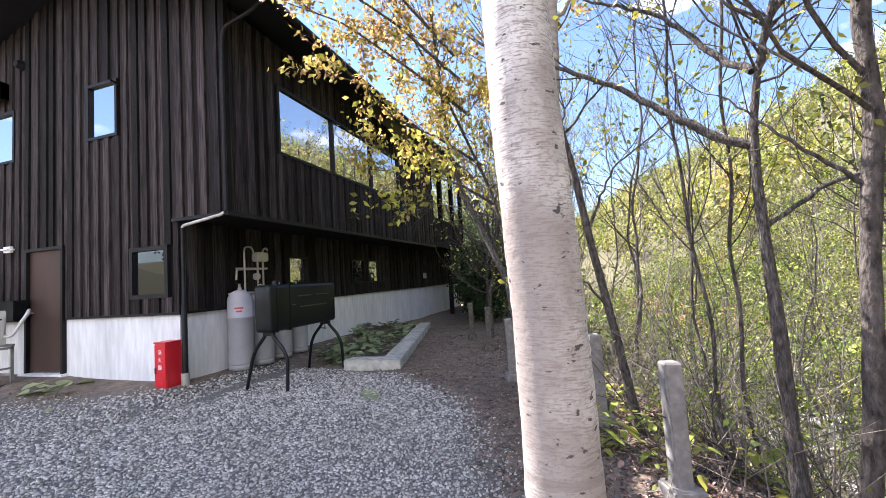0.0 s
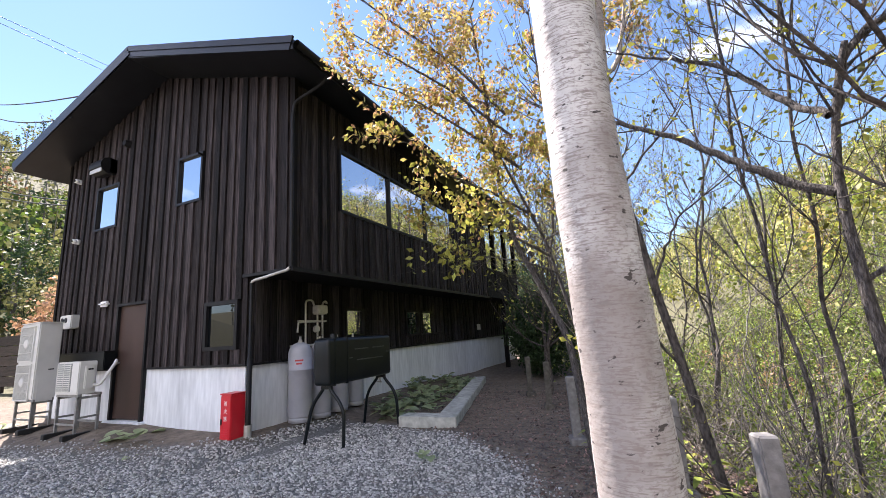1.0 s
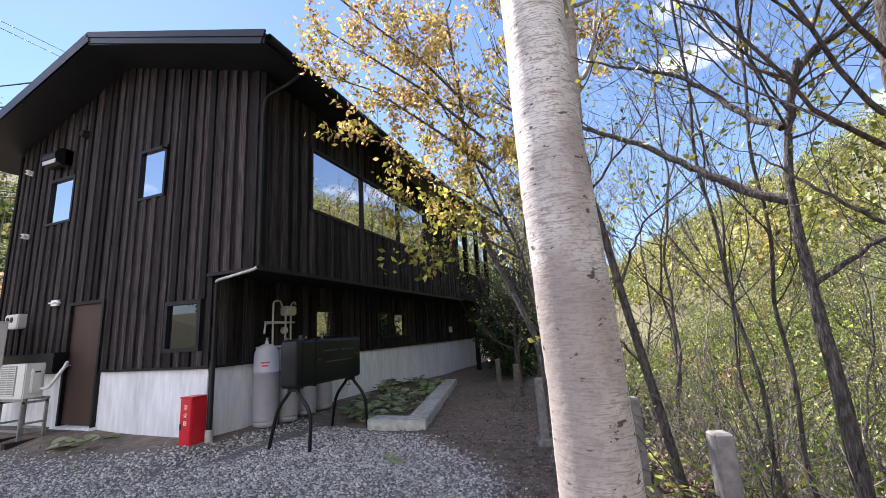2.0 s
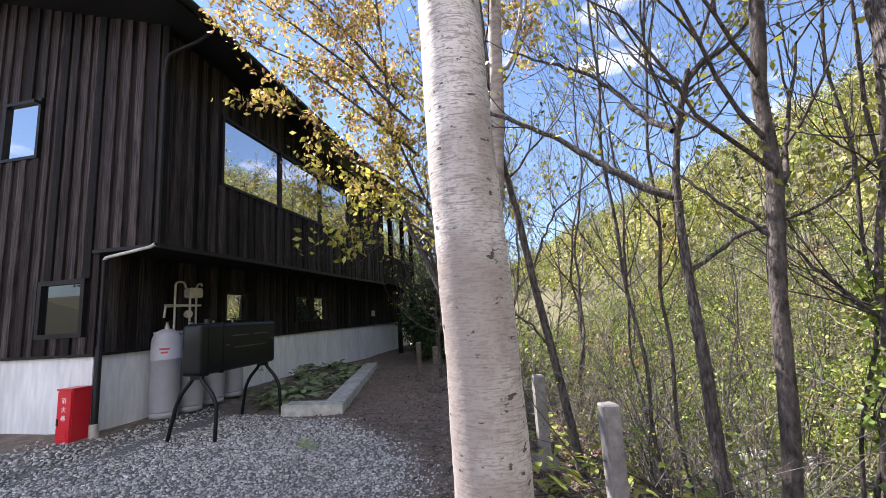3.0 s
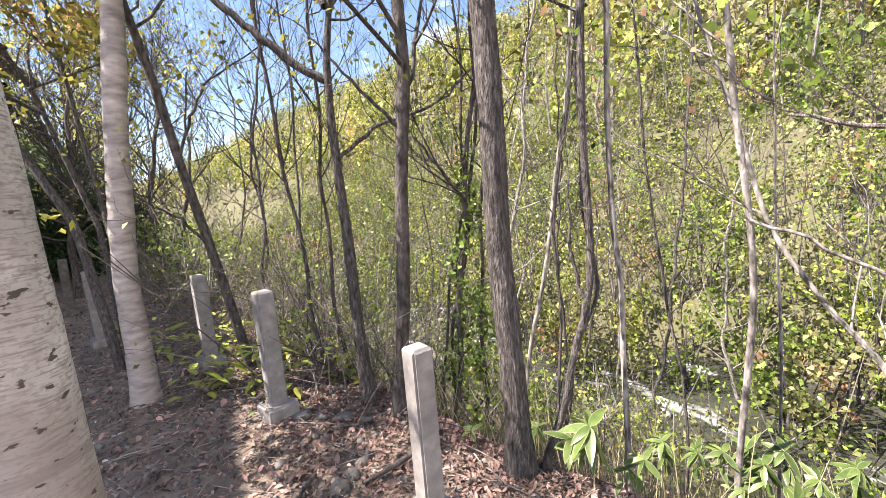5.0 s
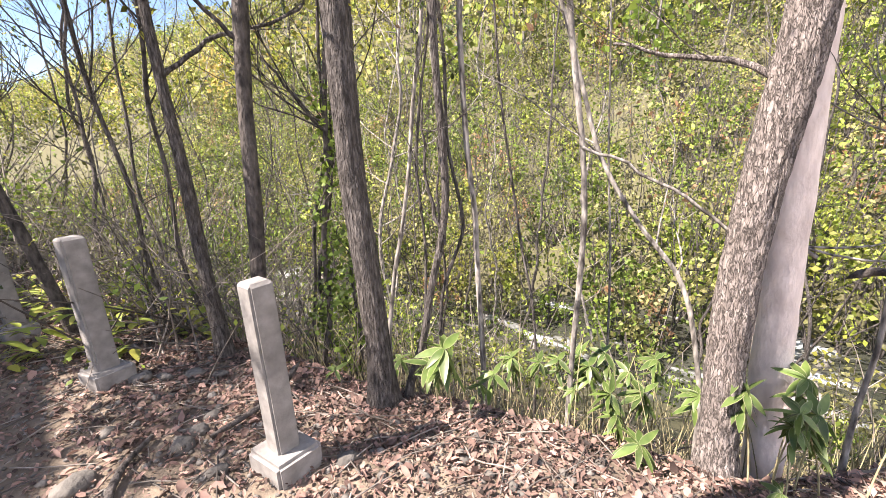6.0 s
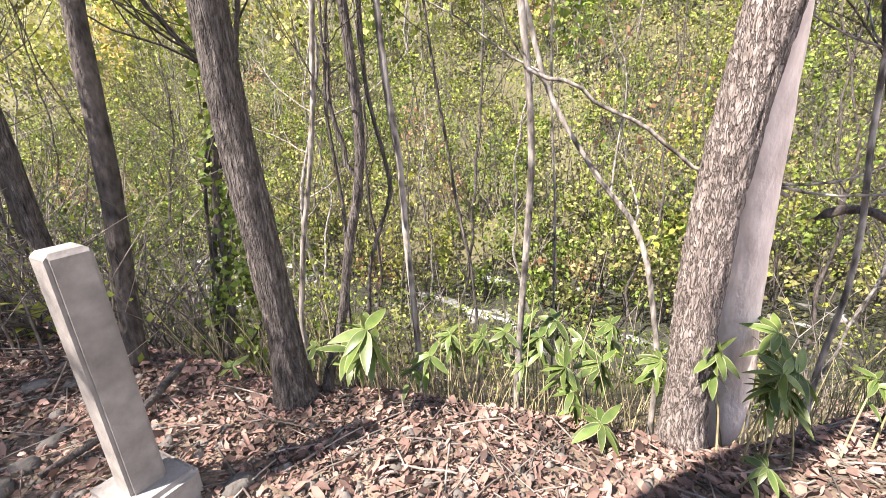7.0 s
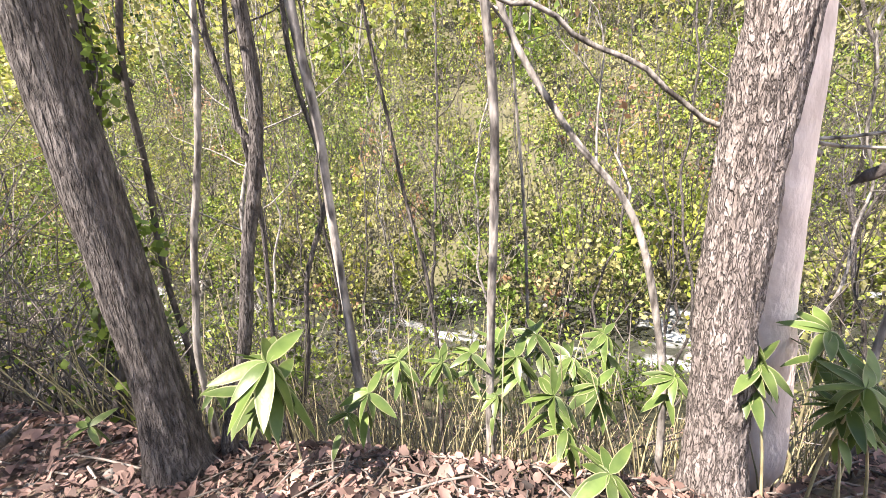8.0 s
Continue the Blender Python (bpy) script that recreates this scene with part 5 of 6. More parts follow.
for k, (line, r, bark) in enumerate((([(1.548, 2.632, -0.470), (1.643, 2.584, 0.277), (1.746, 2.527, 0.944), (1.806, 2.492, 1.490)], 0.032, M_BARK_DARK),
                                     ([(1.617, 2.732, -0.470), (1.692, 2.684, 0.277), (1.795, 2.627, 0.943), (1.859, 2.570, 1.620)], 0.022, M_BARK_DARK),
                                     ([(1.097, 3.471, -0.030), (1.036, 3.428, 0.878), (1.021, 3.427, 1.430), (1.055, 3.416, 1.752)], 0.024, M_BARK_DARK),
                                     ([(0.895, 3.301, -0.031), (0.801, 3.240, 0.566), (0.766, 3.199, 1.076), (0.750, 3.198, 1.569)], 0.022, M_BARK),
                                     ([(1.107, 4.601, -0.507), (1.080, 4.608, 0.818), (1.089, 4.606, 1.742)], 0.022, M_BARK),
                                     ([(1.649, 2.926, -0.556), (1.698, 2.821, 0.082), (1.802, 2.744, 1.103), (1.851, 2.709, 1.776), (1.900, 2.684, 2.460)], 0.018, M_BARK_DARK),
                                     ([(2.258, 2.321, -0.691), (2.320, 2.189, 0.110), (2.426, 2.073, 0.537), (2.405, 2.095, 1.156), (2.386, 2.115, 1.822)], 0.022, M_BARK),
                                     ([(1.926, 2.735, -0.578), (1.916, 2.683, 0.482), (1.956, 2.646, 1.040), (2.019, 2.588, 1.716)], 0.024, M_BARK_DARK))):
    limbs = [([(1.960, 2.643, 1.069), (1.861, 2.692, 1.150), (1.792, 2.741, 1.312), (1.536, 2.879, 1.740)], 0.016, 0.006)] if k == 7 else []
    tree("slim dark tree wound with creepers on the bank" if k < 2 else "slim dark tree in the thicket on the bank", line, r * 0.64, r * 0.28, bark, 5.2 + 0.3 * k, limbs=limbs, leaf=M_LEAF, leaf_n=240, leaf_size=0.045, seed=30 + k, crown_from=1.2, limb_n=16, seg=10, crook=0.030,
         limb_len=0.9, group="thicket trees")


for line, r, bark in (([(1.586, 1.822, 0.164), (1.607, 1.807, 0.287), (1.634, 1.786, 0.523), (1.68, 1.753, 0.743), (1.731, 1.714, 1.028), (1.769, 1.685, 1.383), (1.796, 1.665, 1.601)], 0.012, M_BARK_PALE),
                     ([(1.925, 1.942, -0.01), (1.93, 1.938, 0.137), (1.949, 1.923, 0.549), (1.94, 1.93, 1.013), (1.978, 1.899, 1.371), (2.032, 1.854, 1.673)], 0.01, M_BARK),
                     ([(2.432, 0.088, 0.083), (2.432, 0.078, 0.334), (2.432, 0.086, 0.557), (2.433, 0.11, 0.803)], 0.010, M_BARK_PALE),
                     ([(2.474, -0.111, 0.142), (2.478, -0.02, 0.522), (2.481, 0.065, 0.876), (2.484, 0.128, 1.154)], 0.009, M_BARK),
                     ([(2.668, 1.143, -0.234), (2.666, 1.147, 0.144), (2.661, 1.157, 0.424)], 0.009, M_BARK_PALE),
                     ([(2.298, 1.396, -0.15), (2.285, 1.413, 0.279), (2.248, 1.464, 0.606), (2.218, 1.503, 0.993)], 0.009, M_BARK)):
    tree("slim upright sapling below the bank edge", line, r, r * 0.5, bark, line[-1][2] + 1.6, leaf=M_LEAF_GREEN, leaf_n=60, leaf_size=0.036, seed=int(line[0][0] * 1000), crown_from=1.0, limb_n=8, seg=8, crook=0.010,
         limb_len=0.5, category="sapling", group="slope saplings", name="sapling")


def creepers():
    rng = np.random.default_rng(41)
    for x0, y0, x1, y1, z0, z1 in ((1.60, 2.60, 1.79, 2.50, -0.2, 1.5), (1.66, 2.70, 1.84, 2.60, -0.2, 1.5), (1.60, 2.30, 1.66, 2.28, -0.3, 0.7)):
        c = thing("creeper", "leafy creeper winding up a slim trunk", "creeper", group="creepers on the bank", at=(x0, y0, z0))
        h = np.linspace(0, 1, 60)
        turn = h * 16
        line = np.stack([x0 + (x1 - x0) * h + 0.045 * np.cos(turn), y0 + (y1 - y0) * h + 0.045 * np.sin(turn), z0 + (z1 - z0) * h], 1)
        v, q = tubes([(line, np.linspace(0.006, 0.003, 60))], 5)
        np_part("vine", v, q, M_BARK_DARK, c, smooth=True)
        at = line[rng.integers(0, 60, 330)] + rng.normal(0, 0.04, (330, 3))
        v, q = leaves(at, 0.04, rng, 0.5, 0.75)
        tagged(np_part("foliage", v, q, M_LEAF_GREEN, c, "small green creeper leaves"), kind="stuff")


creepers()


def gold_tree():
    """Several stems from one foot that fan out towards the house, with young gold and bronze leaves."""
    rng = np.random.default_rng(21)
    base = np.array((-0.60, 4.51, 0.0))
    t = thing("gold_leaved_tree", "multi-stemmed tree with young golden bronze leaves over the yard", "tree", at=tuple(base))
    stems = [([(-0.56, 4.46, -0.10), (-0.60, 4.51, 0.35), (-0.73, 4.70, 1.26), (-1.00, 4.85, 1.87), (-1.24, 4.89, 2.41), (-1.33, 4.78, 2.90), (-1.36, 4.75, 3.47), (-1.42, 4.7, 4.52), (-1.48, 4.6, 5.52)], 0.042),
             ([(-0.48, 4.40, -0.10), (-0.63, 5.0, 1.20), (-0.93, 5.15, 2.42), (-1.28, 4.8, 3.42), (-1.73, 4.4, 4.52), (-1.93, 4.15, 5.42)], 0.030),
             ([(-0.38, 4.45, -0.10), (-0.58, 5.0, 1.40), (-0.68, 5.0, 2.72), (-0.73, 4.85, 4.12), (-0.76, 4.75, 5.32)], 0.028),
             ([(-0.88, 5.05, 2.22), (-1.18, 4.6, 2.42), (-1.53, 4.2, 2.52), (-1.88, 3.9, 2.52)], 0.018),
             ([(-0.83, 5.05, 2.02), (-1.08, 4.6, 2.12), (-1.38, 4.3, 2.17)], 0.014),
             ([(-1.00, 5.0, 2.72), (-1.38, 4.5, 2.97), (-1.73, 4.1, 3.12), (-2.08, 3.75, 3.57)], 0.018),
             ([(-1.08, 4.9, 3.32), (-1.58, 4.3, 3.72), (-2.08, 3.75, 4.07), (-2.53, 3.45, 4.22)], 0.020),
             ([(-1.13, 4.8, 3.72), (-1.68, 4.2, 4.22), (-2.28, 3.65, 4.62), (-2.68, 3.4, 4.92)], 0.020),
             ([(-1.18, 4.75, 4.02), (-1.68, 4.2, 4.62), (-2.18, 3.75, 5.02), (-2.58, 3.45, 5.42)], 0.020),
             ([(-0.70, 4.9, 3.32), (-0.28, 4.75, 3.72), (0.12, 4.65, 4.07), (0.37, 4.6, 4.62)], 0.018),
             ([(-0.93, 5.05, 2.42), (-0.58, 4.9, 2.52), (-0.18, 4.75, 2.67)], 0.014)]
    runs, tips = [], []
    for pts, r in stems:
        run = smooth_run(pts, 0.06)
        v, q = tubes([(run, np.linspace(r, r * 0.25, len(run)))], 10, 0.04, 4)
        np_part("stem", v, q, M_BARK, t, smooth=True)
        ok = [i for i in range(2, len(run)) if run[i, 2] > 2.3] or [len(run) - 1]
        for _ in range(20 if r > 0.025 else 12):
            i = ok[rng.integers(len(ok))]
            d = run[i] - run[i - 1]
            d /= np.linalg.norm(d)
            grow(rng, run[i], d + rng.normal(0, 0.65, 3), rng.uniform(0.3, 0.62), r * 0.22, 1, runs, tips, up=0.05)
    v, q = tubes(runs, 5)
    tagged(np_part("branchwork", v, q, M_BARK, t, smooth=True), kind="stuff")
    tips = np.array([p for p in tips if p[2] > 2.05])
    lowest = np.argsort(tips[:, 2] + rng.normal(0, 0.35, len(tips)))
    n = len(tips)
    for m, idx, count, size in ((M_LEAF_GOLD, lowest[int(n * 0.2):], 6200, 0.062), (M_LEAF_BRONZE, lowest[int(n * 0.3):], 2800, 0.055), (M_LEAF_PALE, lowest[n // 3:], 1500, 0.052), (M_LEAF, lowest[:int(n * 0.5)], 1500, 0.074)):
        at = tips[idx[rng.integers(0, len(idx), count)]] + rng.normal(0, 0.05, (count, 3))
        v, q = leaves(at, size, rng, 0.5)
        tagged(np_part("foliage", v, q, m, t, "golden young leaves" if m is M_LEAF_GOLD else "bronze young leaves" if m is M_LEAF_BRONZE else "pale straw young leaves" if m is M_LEAF_PALE else "yellow-green young leaves"), kind="stuff")


gold_tree()


# ---- thin wood on the bank
def bank_saplings():
    rng = np.random.default_rng(50)
    made = 0
    while made < 38:
        y = rng.uniform(-3.5, 17)
        s = rng.uniform(0.9, 9.5)
        x = float(edge_x(y)) + s
        if math.hypot(x - 0.5, y - 0.5) < 5.5:
            continue
        z = float(land(x, y))
        h = rng.uniform(4.5, 9)
        lean = rng.normal(0, 0.10, 2) + np.array((0.03, 0))
        bend = rng.normal(0, 0.16, (4, 2))
        line = [(x, y, z)] + [(x + lean[0] * h * k + bend[i, 0], y + lean[1] * h * k + bend[i, 1], z + h * k) for i, k in enumerate((0.2, 0.4, 0.65, 0.85))]
        r = rng.uniform(0.016, 0.038)
        bark = (M_BARK, M_BARK_PALE, M_BARK_DARK, M_BARK)[rng.integers(4)]
        tree("thin spring-leaved tree in the wood on the bank", line, r, r * 0.35, bark, z + h, leaf=(M_LEAF_GREEN, M_LEAF_LIME, M_LEAF_LIME)[rng.integers(3)],
             leaf_n=int(320 + 44 * h), leaf_size=0.047, seed=100 + made, crown_from=z + h * 0.22, limb_n=17, seg=8, limb_len=h * 0.2, step=0.12, crook=0.05, group="bank trees", category="tree")
        made += 1


bank_saplings()


def trees_past_the_deck():
    for i, (x, y, h) in enumerate(((-5.2, 24.0, 8.0), (-6.6, 27.0, 9.0), (-7.8, 25.0, 8.5), (-4.6, 28.0, 8.0), (-9.0, 28.5, 9.0))):
        g = float(land(x, y))
        tree("bright spring-leaved tree past the end of the house", [(x, y, g), (x + 0.2, y, g + h * 0.3), (x, y + 0.2, g + h * 0.7)], 0.10, 0.03, M_BARK, g + h, leaf=M_LEAF_LIME if i % 2 else M_LEAF, leaf_n=3200, leaf_size=0.13,
             seed=170 + i, crown_from=g + 1.0, limb_n=18, seg=8, limb_len=h * 0.3, step=0.2, crook=0.05, group="trees past the house")


trees_past_the_deck()


def bare_trees():
    for i, (x, y, h, lx) in enumerate(((-1.9, 9.2, 5.0, 0.4), (-1.25, 10.4, 5.6, 0.1), (-0.7, 9.0, 4.4, 0.3), (-2.3, 11.4, 5.8, -0.2), (-1.5, 12.8, 6.2, 0.2), (-2.7, 14.2, 6.5, 0.1), (-0.5, 11.5, 5.2, 0.5), (-3.1, 16.0, 7.0, 0.0))):
        g = float(land(x, y))
        tree("dense twiggy tree with few olive leaves beyond the posts", [(x, y, g), (x + lx * 0.3, y, g + h * 0.3), (x + lx, y + 0.2, g + h * 0.7)], 0.05, 0.02, M_BARK_DARK, g + h, leaf=M_LEAF_OLIVE if i % 2 else M_LEAF, leaf_n=650, leaf_size=0.075,
             seed=150 + i, crown_from=g + 0.9, limb_n=30, seg=8, limb_len=h * 0.24, step=0.12, crook=0.05, group="twiggy trees")


bare_trees()


# ---- uncountable growth
def scatter_stems():
    """Bare twiggy undergrowth along the bank, and the small leaves on it."""
    rng = np.random.default_rng(60)
    runs, tips = [], []
    for i in range(2450):
        y = rng.uniform(-3, 14) if i < 2100 else rng.uniform(2.1, 5.5)
        s = abs(rng.normal(0, 2.6 if i < 2100 else 0.9)) + (0.25 if y < 2.4 else -0.5 if i < 2100 else 0.0)
        x = float(edge_x(y)) + s
        if math.hypot(x - 0.6, y - 0.5) < 1.9 or (y < 2.2 and s < 0.5) or (y < 2.8 and i % 4):
            continue
        z = float(land(x, y)) - 0.03
        h = rng.uniform(0.35, 1.5 if i < 2250 else 2.0)
        d = np.array((rng.normal(0, 0.45), rng.normal(0, 0.45), 1.0))
        d /= np.linalg.norm(d)
        k = np.linspace(0, 1, 6)[:, None]
        side = rng.normal(0, 0.22, 3) * h
        pts = np.array((x, y, z)) + d * h * k + side * k * k
        pts[:, 2] -= 0.18 * h * (k * k).ravel()
        r = rng.uniform(0.0025, 0.007)
        runs.append((pts, np.linspace(r, r * 0.3, 6)))
        tips.append(pts[2:])
        for _ in range(rng.integers(1, 4)):
            i = rng.integers(2, 5)
            e = rng.normal(0, 1, 3) * np.array((1, 1, 0.6)) + d * 0.6
            e = e / np.linalg.norm(e) * h * rng.uniform(0.2, 0.45)
            b = pts[i] + e * np.linspace(0, 1, 4)[:, None]
            runs.append((b, np.linspace(r * 0.6, r * 0.2, 4)))
            tips.append(b[1:])
    v, q = tubes(runs, 4)
    tagged(np_part("undergrowth_stems", v, q, M_TWIG), "tangle of thin bare undergrowth stems on the bank", "undergrowth", kind="stuff")
    tips = np.concatenate(tips)
    for name, m, n, size in (("undergrowth_leaves", M_LEAF, 2400, 0.031), ("undergrowth_leaves", M_LEAF_LIME, 3400, 0.034), ("undergrowth_leaves", M_LEAF_GREEN, 5600, 0.040)):
        clumps = tips[rng.integers(0, len(tips), n // 9)]
        at = clumps[rng.integers(0, len(clumps), n)] + rng.normal(0, 0.075, (n, 3))
        v, q = leaves(at, size, rng, 0.2)
        tagged(np_part(name, v, q, m), "small fresh leaves on the bank undergrowth", "undergrowth", kind="stuff")


def far_bank():
    """Dense shrubs and small trees over the river."""
    rng = np.random.default_rng(70)
    groups = [("far_bank_shrubs", m, share) for m, share in ((M_LEAF, 0.22), (M_LEAF_LIME, 0.85), (M_LEAF_PALE, 0.2), (M_LEAF_GREEN, 1.5), (M_LEAF_OLIVE, 0.75), (M_LEAF_RUST, 0.12))]
    sticks = []
    for name, m, share in groups:
        at = []
        for _ in range(int(380 * share)):
            y = rng.uniform(-26, 48)
            s = 9.5 + abs(rng.normal(0, 14))
            x = float(edge_x(y)) + s
            z = float(land(x, y))
            h = rng.uniform(1.4, 5.0)
            w = h * rng.uniform(0.28, 0.5)
            n = int(95 + 30 * h)
            p = rng.normal(0, 1, (n, 3))
            p /= np.linalg.norm(p, axis=1)[:, None]
            p *= rng.uniform(0.35, 1.0, (n, 1)) ** 0.6
            c = rng.normal(0, 1, (7, 3)) * 0.5
            p = p * 0.30 + c[rng.integers(0, 7, n)]
            at.append(np.array((x, y, z + h * 0.55)) + p * np.array((w, w, h * 0.5)))
            k = np.linspace(0, 1, 5)[:, None]
            for _ in range(3):
                top = np.array((x + rng.normal(0, w * 0.6), y + rng.normal(0, w * 0.6), z + h * rng.uniform(0.8, 1.3)))
                line = np.array((x, y, z - 0.1)) * (1 - k) + top * k
                line[1:-1] += rng.normal(0, 0.06, (3, 3))
                sticks.append((line, np.linspace(0.026, 0.006, 5)))
        at = np.concatenate(at)
        v, q = leaves(at, 0.145, rng, 0.2, 0.7)
        tagged(np_part(name, v, q, m), "spring-green shrubs and small trees across the river", "shrubs", kind="stuff")
    v, q = tubes(sticks, 4)
    tagged(np_part("far_bank_stems", v, q, M_BARK), "thin pale stems of the wood across the river", "shrubs", kind="stuff")


def hill_forest():
    """The wooded mountainside: loose crowns of leaf clumps on pale trunks."""
    rng = np.random.default_rng(80)
    sticks = []
    for name, m, count, size in (("hill_trees", M_LEAF, 640, 0.5), ("hill_trees", M_LEAF_LIME, 540, 0.5), ("hill_trees", M_LEAF_PALE, 300, 0.46), ("hill_trees", M_LEAF_OLIVE, 580, 0.5), ("hill_trees", M_LEAF_GREEN, 260, 0.46), ("hill_trees", M_LEAF_GOLD, 110, 0.42), ("hill_conifers", M_LEAF_PINE, 150, 0.4)):
        at = []
        for k in range(count):
            if k % 8 == 3:
                y = rng.uniform(30, 95)
                x = float(edge_x(y)) - rng.uniform(1, 40)
            elif k % 12 == 5:
                x, y = rng.uniform(-60, 60), rng.uniform(-75, -36)
            elif (k % 5 in (2, 4) and m in (M_LEAF_OLIVE, M_LEAF_PINE)) or (k % 2 and m in (M_LEAF_GREEN, M_LEAF_PINE)):
                x, y = rng.uniform(-1, -0.02) * 110 - 34, rng.uniform(-15, 75)
            else:
                y = rng.uniform(-50, 290) if k % 3 else rng.uniform(-30, 110)
                x = float(edge_x(y)) + rng.uniform(24, 132)
            z = float(land(x, y))
            h = rng.uniform(5, 10)
            w = h * rng.uniform(0.26, 0.42)
            n = 110
            p = rng.normal(0, 1, (n, 3))
            p /= np.linalg.norm(p, axis=1)[:, None]
            p *= rng.uniform(0.4, 1.0, (n, 1))
            if m is M_LEAF_PINE:
                u = rng.uniform(0, 1, n)
                p = np.stack([p[:, 0] * (1 - u) * 0.8, p[:, 1] * (1 - u) * 0.8, u * 2 - 1], 1)
            else:
                c = rng.normal(0, 1, (6, 3)) * 0.4
                p = p * 0.6 + c[rng.integers(0, 6, n)]
            at.append(np.array((x, y, z + h * 0.6)) + p * np.array((w, w, h * 0.42)))
            sticks.append((np.array([(x, y, z - 0.3), (x + rng.normal(0, 0.3), y + rng.normal(0, 0.3), z + h * 0.5), (x + rng.normal(0, 0.5), y, z + h)]), np.array((0.13, 0.09, 0.03))))
        v, q = leaves(np.concatenate(at), size, rng, 0.1, 0.8)
        tagged(np_part(name, v, q, m), "wooded mountainside in yellow-green spring leaf" if m is not M_LEAF_PINE else "dark conifers dotted on the mountainside", "forest", kind="stuff")
    v, q = tubes(sticks, 3)
    tagged(np_part("hill_trunks", v, q, M_BARK_PALE), "pale trunks of the mountainside wood", "forest", kind="stuff")


def thicket():
    """Leafy bushes that close the view past the house and behind the far posts."""
    rng = np.random.default_rng(75)
    for m, count in ((M_LEAF_GREEN, 100), (M_LEAF_LIME, 80), (M_LEAF_OLIVE, 60)):
        at, sticks = [], []
        for _ in range(count):
            y = rng.uniform(6.5, 30)
            x = float(edge_x(y)) + rng.uniform(-0.4, 5) if y < 19 else float(edge_x(y)) + rng.uniform(-7, 5)
            h = rng.uniform(0.9, 2.6)
            if len(at) % 7 == 0:
                y, h = rng.uniform(-4, 6.5), rng.uniform(0.5, 1.5)
                x = float(edge_x(y)) + rng.uniform(2.0, 6.0)
            z = float(land(x, y))
            w, n = h * 0.45, 240
            c = rng.normal(0, 0.5, (6, 3))
            p = rng.normal(0, 0.35, (n, 3)) + c[rng.integers(0, 6, n)]
            at.append(np.array((x, y, z + h * 0.55)) + p * np.array((w, w, h * 0.4)))
            for _ in range(5):
                k = np.linspace(0, 1, 4)[:, None]
                top = np.array((x + rng.normal(0, w), y + rng.normal(0, w), z + h * rng.uniform(0.7, 1.3)))
                sticks.append((np.array((x, y, z - 0.1)) * (1 - k) + top * k, np.linspace(0.014, 0.004, 4)))
        v, q = leaves(np.concatenate(at), 0.065, rng, 0.2, 0.65)
        tagged(np_part("thicket_leaves", v, q, m), "leafy bushes beyond the fence posts", "bushes", kind="stuff")
        v, q = tubes(sticks, 4)
        tagged(np_part("thicket_stems", v, q, M_TWIG), "thin stems of the bushes beyond the posts", "bushes", kind="stuff")


def west_slope():
    """Close wood on the slope behind the plank fence."""
    rng = np.random.default_rng(83)
    for m, count in ((M_LEAF_OLIVE, 150), (M_LEAF_GREEN, 110), (M_LEAF_PINE, 70), (M_LEAF_RUST, 14)):
        at, sticks = [], []
        for _ in range(count):
            x, y = rng.uniform(-75, -33), rng.uniform(2, 48)
            z, h = float(land(x, y)), rng.uniform(3.5, 7.0)
            n = 110
            c = rng.normal(0, 0.45, (7, 3))
            p = rng.normal(0, 0.28, (n, 3)) + c[rng.integers(0, 7, n)]
            at.append(np.array((x, y, z + h * 0.55)) + p * np.array((h * 0.36, h * 0.36, h * 0.42)))
            sticks.append((np.array([(x, y, z - 0.3), (x + rng.normal(0, 0.3), y, z + h * 0.5), (x + rng.normal(0, 0.4), y, z + h * 0.95)]), np.array((0.11, 0.08, 0.03))))
        v, q = leaves(np.concatenate(at), 0.48, rng, 0.1, 0.75)
        tagged(np_part("slope_wood", v, q, m), "dull green wood on the slope behind the fence", "forest", kind="stuff")
        v, q = tubes(sticks, 4)
        tagged(np_part("slope_trunks", v, q, M_BARK), "grey trunks of the wood behind the fence", "forest", kind="stuff")


scatter_stems()
west_slope()
thicket()
far_bank()
hill_forest()


def river():
    ys = np.linspace(-60, 140, 60)
    v, q = [], []
    for i, y in enumerate(ys):
        e = float(edge_x(y))
        v += [(e + 5.5, y, -4.42), (e + 13.2, y, -4.42)]
        if i:
            q.append((2 * i - 2, 2 * i - 1, 2 * i + 1, 2 * i))
    tagged(np_part("water", v, q, M_WATER), "shallow dark river at the foot of the bank", "river", kind="structure")


river()


def stones(name, label, places, sizes, material, rng, flat=0.6, category="stones", blocky=False):
    """Angular little stones from a shaken icosahedron, or from a shaken block."""
    bm = bmesh.new()
    if blocky:
        bmesh.ops.create_cube(bm, size=1.3)
    else:
        bmesh.ops.create_icosphere(bm, subdivisions=1, radius=1)
    base = np.array([v.co[:] for v in bm.verts])
    faces = np.array([[v.index for v in f.verts] for f in bm.faces])
    bm.free()
    n, k = len(places), len(base)
    a = rng.uniform(0, 2 * np.pi, n)
    b = base[None] * (1 + rng.uniform(-0.28, 0.28, (n, k, 1))) * np.stack([np.ones(n), rng.uniform(0.6, 1, n), rng.uniform(0.4, flat + 0.2, n)], 1)[:, None]
    x = b[..., 0] * np.cos(a)[:, None] - b[..., 1] * np.sin(a)[:, None]
    y = b[..., 0] * np.sin(a)[:, None] + b[..., 1] * np.cos(a)[:, None]
    v = places[:, None] + np.stack([x, y, b[..., 2]], -1) * sizes[:, None, None]
    f = faces[None] + (np.arange(n) * k)[:, None, None]
    return tagged(np_part(name, v.reshape(-1, 3), f.reshape(-1, faces.shape[1]), material), label, category, kind="stuff")


